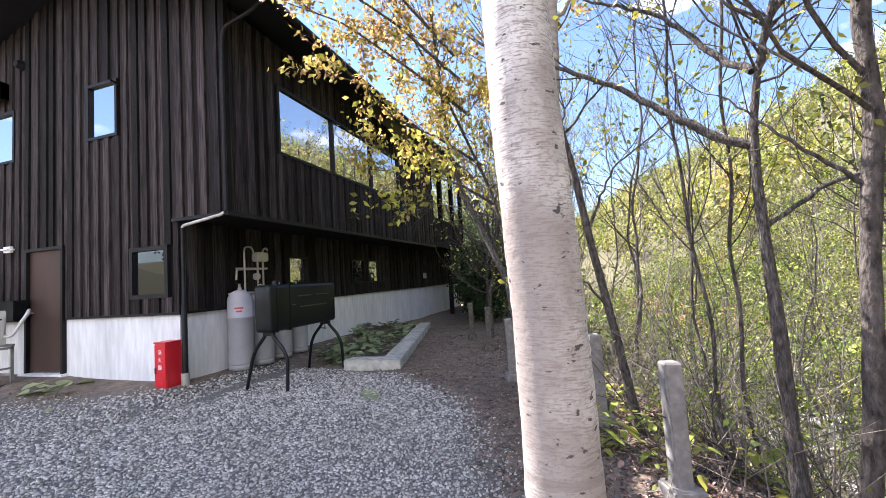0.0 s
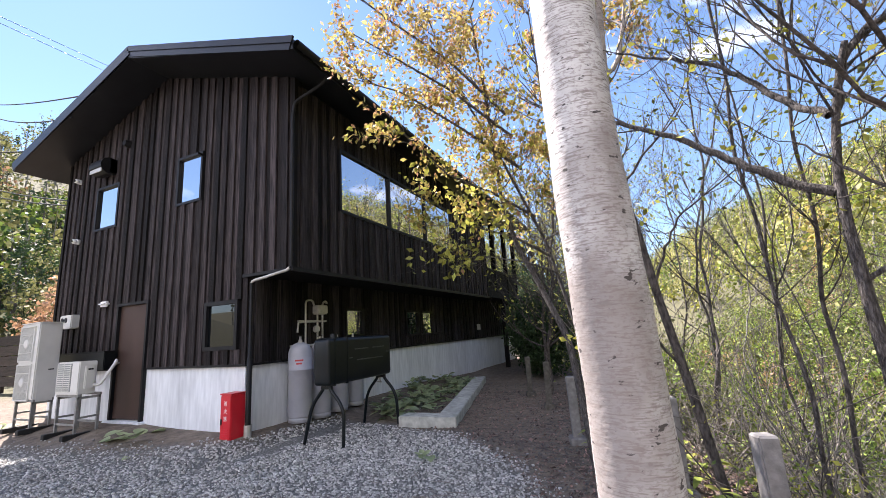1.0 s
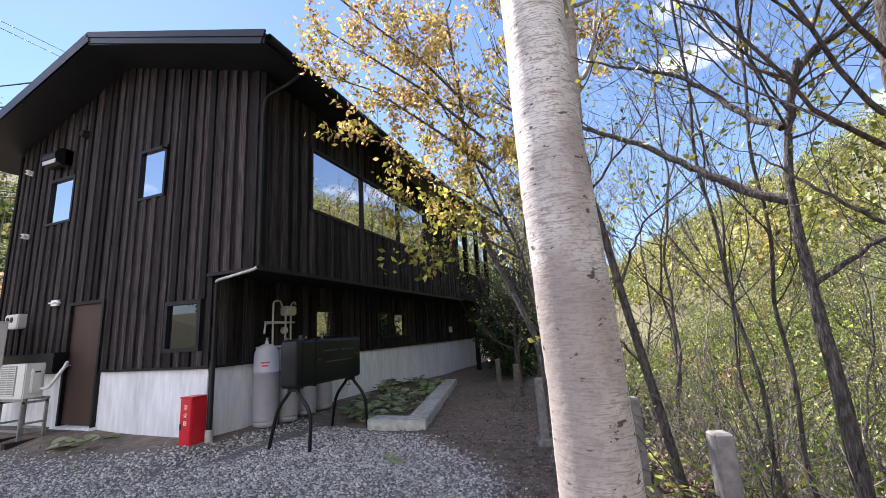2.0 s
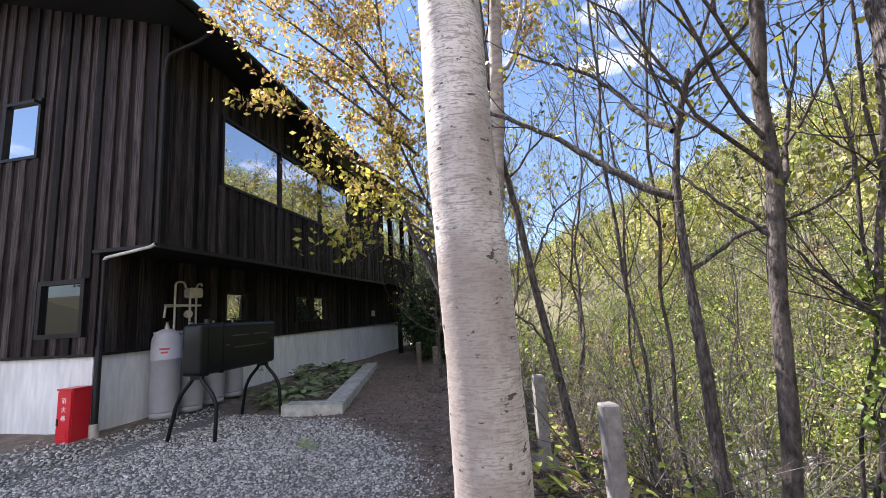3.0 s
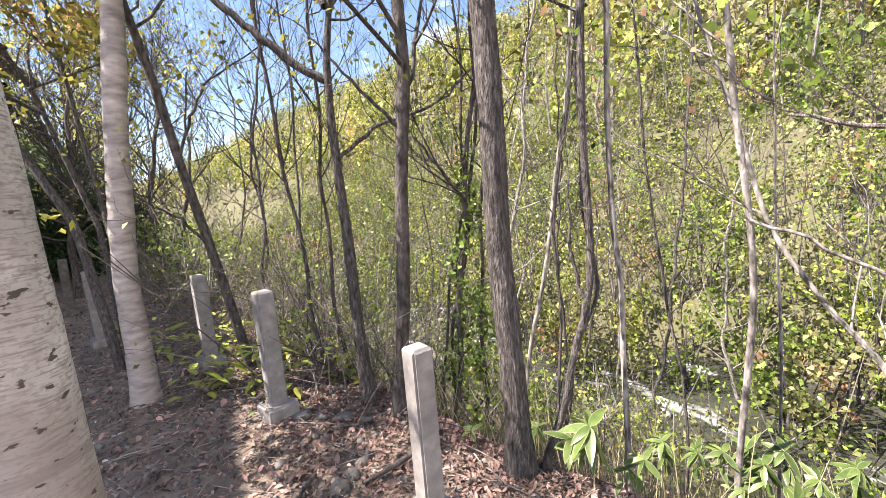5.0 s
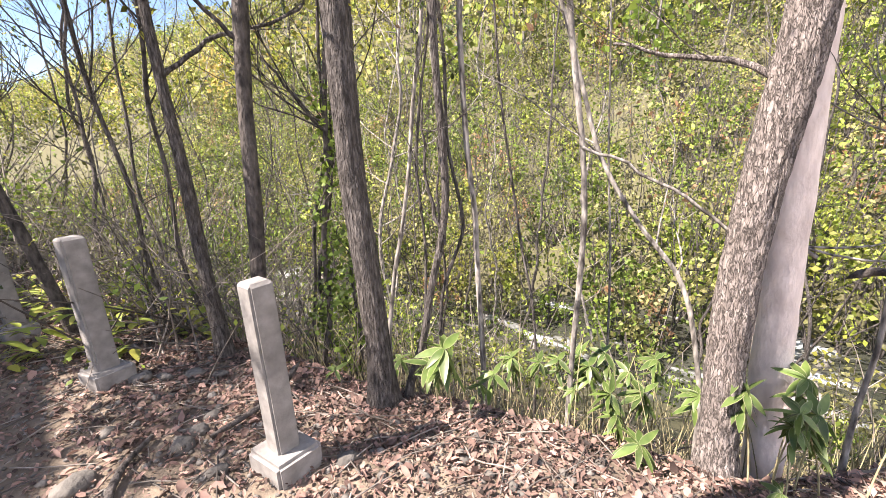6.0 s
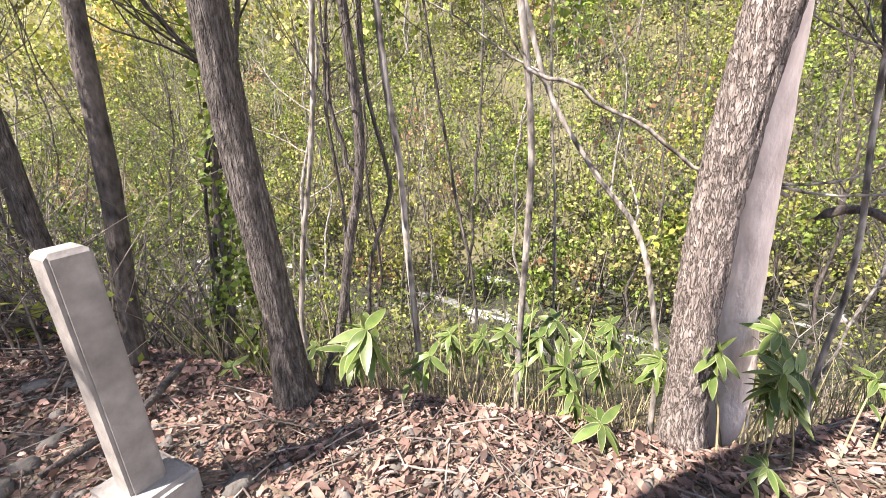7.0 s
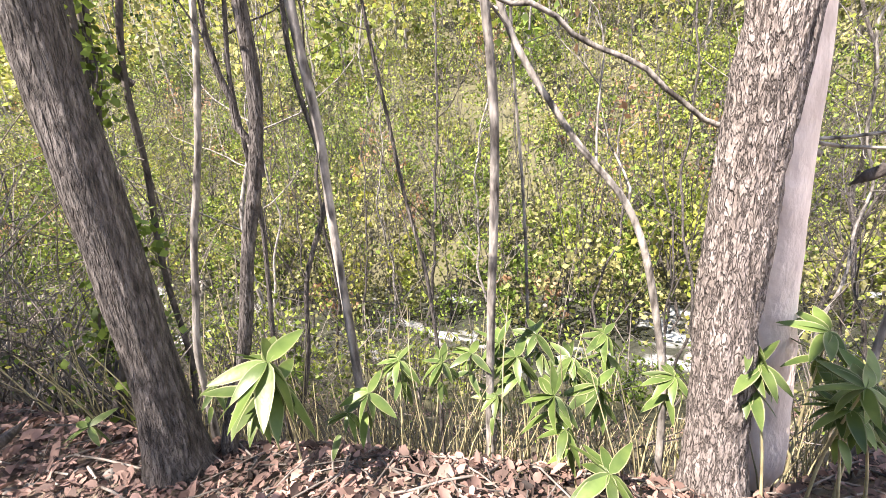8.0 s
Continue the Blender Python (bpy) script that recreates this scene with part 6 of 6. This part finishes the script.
def gravel_and_litter():
    rng = np.random.default_rng(90)
    n = 130000
    y = 0.55 + 5.6 * rng.uniform(0, 1, n) ** 1.15
    thin = np.random.default_rng(91)
    y = np.where((y < 1.2) & (thin.uniform(0, 1, n) < 0.25), y - thin.exponential(1.2, n), y)
    x = rng.uniform(-9.5, 0.4, n)
    d = np.hypot(x, y)
    keep = (gravel_margin(x, y) > 0.16 * rng.normal(0, 1, n)) & (rng.uniform(0, 1, n) < np.clip((3.4 / d) ** 1.3, 0, 1))
    x, y = x[keep], y[keep]
    size = rng.uniform(0.0055, 0.0135, len(x)) * np.clip(np.hypot(x, y) / 3.4, 1, 1.6)
    p = np.stack([x, y, land(x, y) + size * 0.3], 1)
    stones("gravel", "loose grey crushed gravel covering the yard", p, size, M_STONE, rng, 0.7, category="gravel", blocky=True)
    # stones and crumbs in the soil between gravel and posts
    n = 9000
    y = rng.uniform(1.0, 11, n)
    x = edge_x(y) - rng.uniform(0, 4.0, n)
    keep = (gravel_margin(x, y) < 0.25) & (x > -5)
    x, y = x[keep], y[keep]
    size = rng.uniform(0.005, 0.017, len(x))
    stones("soil_crumbs", "small stones and clods strewn over brown soil", np.stack([x, y, land(x, y) + size * 0.2], 1), size, M_COBBLE, rng, blocky=True)
    # soil stones by the posts
    n = 1800
    y = rng.uniform(0.4, 5.5, n)
    x = edge_x(y) - np.abs(rng.normal(0, 0.8, n)) - 0.1
    size = 0.006 + 0.024 * rng.uniform(0, 1, n) ** 2.5
    stones("soil_stones", "scattered small stones in the leaf litter", np.stack([x, y, land(x, y) + size * 0.2], 1), size, M_COBBLE, rng)
    # dry leaves
    n = 118000
    y = rng.uniform(-0.8, 9.5, n)
    y = np.where((y < 0.3) & (thin.uniform(0, 1, n) < 0.3), y - thin.exponential(1.0, n), y)
    x = edge_x(y) - np.abs(rng.normal(0, 0.75, n)) + rng.uniform(0, 0.7, n)
    wide = rng.uniform(0, 1, n) < 0.42
    x = np.where(wide, edge_x(y) - rng.uniform(0, 3.6, n), x)
    down = rng.uniform(0, 1, n) < 0.16
    x = np.where(down, edge_x(y) + rng.uniform(0, 3.2, n), x)
    near = (y < 3.0) | down
    bare = (edge_x(y) - x > 0.75) & (y > 0.9) & (y < 3.2) & (rng.uniform(0, 1, n) < 0.2)
    keep = (gravel_margin(x, y) < 0.1) & ~bare & ((rng.uniform(0, 1, n) < np.clip(1.2 - 0.12 * y, 0.3, 1)) | near)
    x, y = x[keep], y[keep]
    at = np.stack([x, y, land(x, y) + rng.uniform(0.004, 0.022, len(x))], 1)
    n = len(at)
    ang = rng.uniform(0, 2 * np.pi, n)
    tilt = rng.normal(0, 0.45, (n, 2))
    a = np.stack([np.cos(ang), np.sin(ang), tilt[:, 0]], 1)
    b = np.stack([-np.sin(ang), np.cos(ang), tilt[:, 1]], 1)
    s = np.where(rng.uniform(0, 1, n) < 0.2, rng.uniform(0.012, 0.027, n), rng.uniform(0.004, 0.013, n))[:, None]
    slim = rng.uniform(0.35, 1.1, (n, 1))
    b = b * slim
    curl = np.array((0, 0, 1.0)) * s * rng.uniform(-0.15, 0.6, (n, 1))
    v = np.stack([at - a * s, at - a * s * 0.35 + b * s * 0.55 + curl, at + a * s * 0.45 + b * s * 0.5 + curl, at + a * s, at + a * s * 0.45 - b * s * 0.5 + curl * 0.7, at - a * s * 0.35 - b * s * 0.55 + curl * 0.7], 1)
    i = np.arange(n)[:, None] * 6
    q = np.concatenate([np.concatenate([i, i + 1, i + 2, i + 3], 1), np.concatenate([i, i + 3, i + 4, i + 5], 1)])
    tagged(np_part("leaf_litter", v.reshape(-1, 3), q[:, ::-1], M_LITTER), "curled dry brown leaves strewn over the bank edge", "dry leaves", kind="stuff")
    runs = []
    for _ in range(1300):
        y0 = rng.uniform(-0.3, 8.5)
        x0 = float(edge_x(y0)) - abs(rng.normal(0, 0.6 if y0 < 1.5 else 1.3)) + 0.2
        a0, l = rng.uniform(0, 6.28), rng.uniform(0.06, 0.35)
        k = np.linspace(-0.5, 0.5, 4)
        px, py = x0 + np.cos(a0) * l * k, y0 + np.sin(a0) * l * k
        runs.append((np.stack([px, py, land(px, py) + 0.012 + rng.uniform(0, 0.015, 4)], 1), np.full(4, rng.uniform(0.0015, 0.004))))
    v, q = tubes(runs, 4)
    tagged(np_part("fallen_twigs", v, q, M_TWIG), "fallen grey twigs among the dry leaves", "twigs", kind="stuff")


gravel_and_litter()


def river_boulders():
    rng = np.random.default_rng(95)
    n = 150
    y = rng.uniform(-12, 22, n)
    x = edge_x(y) + rng.uniform(5.0, 13.5, n)
    size = 0.06 + 0.22 * rng.uniform(0, 1, n) ** 2.5
    stones("river_boulders", "pale boulders in the shallow river", np.stack([x, y, np.full(n, -4.40) + size * 0.15], 1), size, M_BOULDER, rng, 0.7, "boulders")


river_boulders()


# ---- plants with leaves large enough to tell apart
def leaf_blade(name, length, width, material, sag=0.35, seg=7):
    """One arching blade with a raised middle and a margin."""
    me = bpy.data.meshes.new(name)
    vs, fs, mg = [], [], []
    for i in range(seg + 1):
        t = i / seg
        w = width * 0.5 * math.sin(math.pi * min(1, t ** 0.75 * 0.97 + 0.03)) ** 0.8
        x, z = length * t, -sag * length * t * t
        for k, mm in ((-1, 1), (-0.8, 0), (0, 0), (0.8, 0), (1, 1)):
            vs.append((x, w * k, z + 0.18 * w * abs(k)))
            mg.append(float(mm))
    for i in range(seg):
        for j in range(4):
            a = i * 5 + j
            fs.append((a, a + 5, a + 6, a + 1))
    me.from_pydata(vs, [], fs)
    me.attributes.new("margin", "FLOAT", "POINT").data.foreach_set("value", mg)
    me.polygons.foreach_set("use_smooth", [True] * len(fs))
    me.materials.append(material)
    return me


SASA = [leaf_blade("leaf", 0.19, 0.056, M_SASA, 0.25), leaf_blade("leaf", 0.16, 0.052, M_SASA, 0.42), leaf_blade("leaf", 0.21, 0.060, M_SASA, 0.10)]


def bamboo_grass(x, y, h, seed, n=9, scale=1.0):
    rng = random.Random(seed)
    g = float(land(x, y))
    p = thing("bamboo_grass", "broad-leaved bamboo grass plant with pale leaf margins on the bank edge", "bamboo grass", group="bamboo grass on the bank", at=(x, y, g))
    lx, ly = rng.uniform(-0.08, 0.08), rng.uniform(-0.08, 0.08)
    run = smooth_run([(x, y, g - 0.05), (x + lx * 0.3, y + ly * 0.3, g + h * 0.5), (x + lx, y + ly, g + h)], 0.06)
    v, q = tubes([(run, np.linspace(0.004, 0.002, len(run)))], 6)
    np_part("stem", v, q, M_STRAW, p, "thin straw-coloured stem", smooth=True)
    for i in range(n):
        a = i * 137.5 + rng.uniform(-25, 25)
        k = max(1, len(run) - 1 - (i // 12))
        ob = new("leaf", SASA[rng.randrange(3)])
        s = scale * rng.uniform(0.75, 1.1)
        ob.matrix_basis = Matrix.Translation(run[k]) @ Euler((radians(rng.uniform(-40, 40)), radians(-24 + 88 * ((i * 0.382) % 1) + rng.uniform(-8, 8)), radians(a))).to_matrix().to_4x4() @ Matrix.Diagonal((s, s, s, 1))
        m = ob.matrix_basis.copy()
        adopt(ob, p)
        ob.matrix_basis = m


for i, (x, y, top, n, size) in enumerate(((1.57, 1.35, 0.31, 15, 1.0),
                                            (1.58, 1.45, 0.19, 9, 0.8),
                                            (1.83, 1.22, 0.13, 10, 0.62),
                                            (1.95, 1.19, 0.13, 9, 0.6),
                                            (1.71, 1.27, 0.14, 8, 0.6),
                                            (2.05, 0.9, 0.13, 13, 0.72),
                                            (2.04, 0.83, 0.09, 11, 0.72),
                                            (2.15, 0.78, 0.1, 10, 0.66),
                                            (2.12, 0.67, 0.07, 12, 0.7),
                                            (2.18, 0.61, 0.09, 9, 0.6),
                                            (1.95, 0.73, 0.02, 9, 0.62),
                                            (1.86, 0.6, -0.03, 8, 0.7),
                                            (2.09, 0.32, 0.29, 10, 0.62),
                                            (2.06, 0.26, 0.26, 12, 0.66),
                                            (2.1, 0.2, 0.22, 12, 0.66),
                                            (2.14, 0.13, 0.18, 10, 0.6),
                                            (2.0, 0.21, 0.18, 8, 0.5),
                                            (2.18, 0.03, 0.18, 8, 0.5),
                                            (1.9, 0.28, 0.05, 8, 0.5),
                                            (1.97, 1.01, 0.01, 8, 0.55),
                                            (1.52, 1.74, 0.09, 7, 0.5),
                                            (1.36, 2.0, 0.04, 6, 0.5),
                                            (1.62, 1.3, 0.08, 7, 0.5),
                                            (2.27, -0.05, 0.18, 8, 0.5),
                                            (2.13, 0.42, 0.24, 12, 0.62),
                                            (2.2, 0.27, 0.27, 12, 0.66),
                                            (2.08, 0.95, 0.14, 12, 0.66),
                                            (2.16, 0.86, 0.16, 12, 0.62),
                                            (2.2, 0.7, 0.14, 12, 0.62),
                                            (1.98, 1.1, 0.14, 11, 0.6),
                                            (1.9, 1.16, 0.12, 10, 0.6))):
    bamboo_grass(x, y, max(0.08, top - float(land(x, y))), 200 + i, n + 6, size * 0.76)


def straw_stems():
    rng = np.random.default_rng(64)
    runs = []
    for _ in range(900):
        y = rng.uniform(-0.8, 2.6)
        x = float(edge_x(y)) + rng.uniform(0.12, 1.6)
        h = rng.uniform(0.18, 0.6)
        d = np.array((rng.normal(0, 0.16), rng.normal(0, 0.16), 1.0)) * h
        k = np.linspace(0, 1, 4)[:, None]
        runs.append((np.array((x, y, float(land(x, y)) - 0.02)) + d * k + np.array((rng.normal(0, 0.05), rng.normal(0, 0.05), -0.02)) * k * k, np.linspace(0.0028, 0.0012, 4)))
    v, q = tubes(runs, 4)
    tagged(np_part("straw_stems", v, q, M_STRAW), "dry upright straw stems along the bank edge", "dry stems", kind="stuff")


straw_stems()

WEED = [leaf_blade("leaf", 0.16, 0.15, M_BUTTERBUR, 0.25, 5), leaf_blade("leaf", 0.12, 0.12, M_BUTTERBUR, 0.1, 5)]


def weed_clump(x, y, n, seed, size=1.0, label="low clump of broad green weed leaves beside the kerb", blades=None, high=0.13):
    rng = random.Random(seed)
    g = float(land(x, y))
    p = thing("weed_clump", label, "weeds", group="weed clumps in the yard", at=(x, y, g))
    for i in range(n):
        a, r = rng.uniform(0, 360), rng.uniform(0.0, 0.16) * size
        ob = new("leaf", (blades or WEED)[rng.randrange(2)])
        s = size * rng.uniform(0.7, 1.3)
        m = pose(x + r * math.cos(radians(a)), y + r * math.sin(radians(a)), g + rng.uniform(0.01, high) * size, rng.uniform(-20, 20), rng.uniform(-35, 5), a) @ Matrix.Diagonal((s, s, s, 1))
        adopt(ob, p)
        ob.matrix_basis = m


FERN = [leaf_blade("leaf", 0.15, 0.055, M_LEAF_LIME, 0.4, 5), leaf_blade("leaf", 0.12, 0.05, M_LEAF, 0.25, 5)]

rngw = random.Random(33)
for i in range(44):
    y = 6.45 + i * 0.105
    weed_clump(-3.2 - 0.26 * (y - 6.4) - rngw.uniform(0.05, 1.35), y, 13, 300 + i, 1.0, high=0.17)
for i, (x, y) in enumerate(((0.05, 3.45), (0.22, 3.65), (0.48, 3.45), (0.3, 4.3), (0.55, 4.1), (0.0, 4.4), (-0.25, 4.6), (0.72, 3.75), (0.62, 3.15), (-0.55, 5.1), (0.15, 4.9), (0.95, 3.1))):
    weed_clump(x, y, 22, 360 + i, 0.85, "fresh yellow-green leafy plant among the posts", FERN, 0.34)
weed_clump(-2.45, 4.55, 9, 340, 0.7, "small green weed growing in the gravel")
weed_clump(-7.0, 4.05, 6, 341, 1.5, "large flat weed leaves by the wall")
weed_clump(-6.2, 3.55, 6, 342, 0.5, "small green weed growing in the gravel")
weed_clump(-10.9, 3.7, 9, 343, 1.3, "large flat weed leaves under the unit stand")
weed_clump(-7.25, 3.95, 5, 344, 1.1, "large flat weed leaves by the wall")


def far_left_trees():
    for i, (x, y, h, leaf) in enumerate(((-20.8, 8.9, 3.9, M_LEAF_RUST), (-27, 11.5, 5.5, M_LEAF_OLIVE), (-33, 13, 7, M_LEAF_PINE), (-30, 17, 7.5, M_LEAF_OLIVE), (-36, 18, 8, M_LEAF_PINE))):
        tree("rust-leaved small tree behind the fence" if leaf is M_LEAF_RUST else "leafy tree behind the plank fence", [(x, y, 0.0), (x + 0.1, y, h * 0.4), (x, y + 0.1, h * 0.7)], 0.10, 0.03, M_BARK, h * 0.9, leaf=leaf, leaf_n=4000, leaf_size=0.17,
             seed=400 + i, crown_from=0.7, limb_n=14, seg=8, limb_len=h * 0.3, step=0.2, group="trees behind the fence")


far_left_trees()


def evergreens():
    rng = np.random.default_rng(77)
    for k, (x, y, h, w) in enumerate(((-3.0, 13.2, 2.5, 0.9), (-3.9, 16.5, 2.6, 1.1), (-2.5, 12.2, 2.0, 0.8), (-4.6, 20.5, 4.2, 1.4), (-6.0, 22.5, 5.0, 1.5), (-3.2, 18.0, 3.2, 1.1), (-2.1, 15.0, 2.2, 0.9))):
        g = float(land(x, y))
        t = thing("evergreen_shrub", "dark dense evergreen shrub past the end of the house", "shrub", group="evergreen shrubs", at=(x, y, g))
        runs = [(np.array((x, y, g - 0.1)) + np.linspace(0, 1, 5)[:, None] * np.array((rng.normal(0, w * 0.4), rng.normal(0, w * 0.4), h * 0.85)), np.linspace(0.03, 0.008, 5)) for _ in range(6)]
        v, q = tubes(runs, 5)
        tagged(np_part("stems", v, q, M_BARK_DARK, t), kind="stuff")
        n = int(1500 * h)
        p = rng.normal(0, 1, (n, 3))
        p = p / np.linalg.norm(p, axis=1)[:, None] * rng.uniform(0.3, 1, (n, 1)) ** 0.5
        p += 0.12 * np.sin(p[:, [1, 2, 0]] * 7 + k)
        v, q = leaves(np.array((x, y, g + h * 0.5)) + p * np.array((w, w, h * 0.5)), 0.11, rng, 0.2, 0.5)
        tagged(np_part("foliage", v, q, M_LEAF_PINE, t), kind="stuff")


evergreens()


def fallen_limbs():
    for pts, r, label in (([(2.486, 0.186, 0.582), (2.485, 0.155, 0.619), (2.483, 0.098, 0.639), (2.48, 0.035, 0.63), (2.478, -0.01, 0.573)], 0.018, "dark broken limb caught against a sapling"),
                          ([(1.25, 2.2, 0.02), (1.0, 1.95, 0.03), (0.72, 1.9, 0.02)], 0.018, "dark dead limb lying at the bank edge"),
                          ([(0.35, 1.75, 0.02), (0.42, 1.95, 0.03), (0.55, 2.1, 0.02)], 0.016, "dark dead limb lying at the bank edge")):
        run = smooth_run(pts, 0.04)
        run[:, 2] = np.maximum(run[:, 2], land(run[:, 0], run[:, 1]) + r * 0.5) if pts[0][2] < 0.1 else run[:, 2]
        t = thing("fallen_limb", label, "dead limb", group="dead limbs", at=tuple(run[0]))
        v, q = tubes([(run, np.linspace(r, r * 0.6, len(run)) * np.minimum(1, np.linspace(0.15, 6, len(run))))], 12, 0.06, 5)
        np_part("limb", v, q, M_BARK_DARK, t, smooth=True)


fallen_limbs()


def footing_rocks():
    rng = random.Random(12)
    spots = [(0.62, 1.95, 0.06), (0.70, 2.02, 0.05), (0.78, 2.1, 0.045), (0.60, 2.72, 0.06), (0.70, 2.66, 0.05), (0.82, 2.6, 0.06), (0.92, 2.5, 0.05), (0.68, 1.68, 0.05), (0.72, 1.28, 0.045), (0.30, 2.0, 0.07), (0.28, 4.0, 0.05), (1.05, 1.4, 0.05), (0.55, 1.45, 0.035), (1.0, 1.75, 0.04), (0.42, 2.3, 0.04)]
    for i, (x, y, s) in enumerate(spots):
        bm = bmesh.new()
        bmesh.ops.create_icosphere(bm, subdivisions=2, radius=1)
        for v in bm.verts:
            v.co *= 1 + 0.35 * noise.noise(v.co * 1.3 + Vector((i * 7.1, 0, 0)))
        bmesh.ops.transform(bm, matrix=pose(0, 0, 0, rng.uniform(-15, 15), 0, rng.uniform(0, 360)) @ Matrix.Diagonal((s, s * rng.uniform(0.6, 0.9), s * rng.uniform(0.45, 0.6), 1)), verts=bm.verts)
        ob = part("stone", bm, M_COBBLE, None, "rounded grey stone lying in the leaf litter", smooth=True)
        ob.location = (x, y, float(land(x, y)) + s * 0.15)
        tagged(ob, category="stone", group="stones by the posts")


footing_rocks()
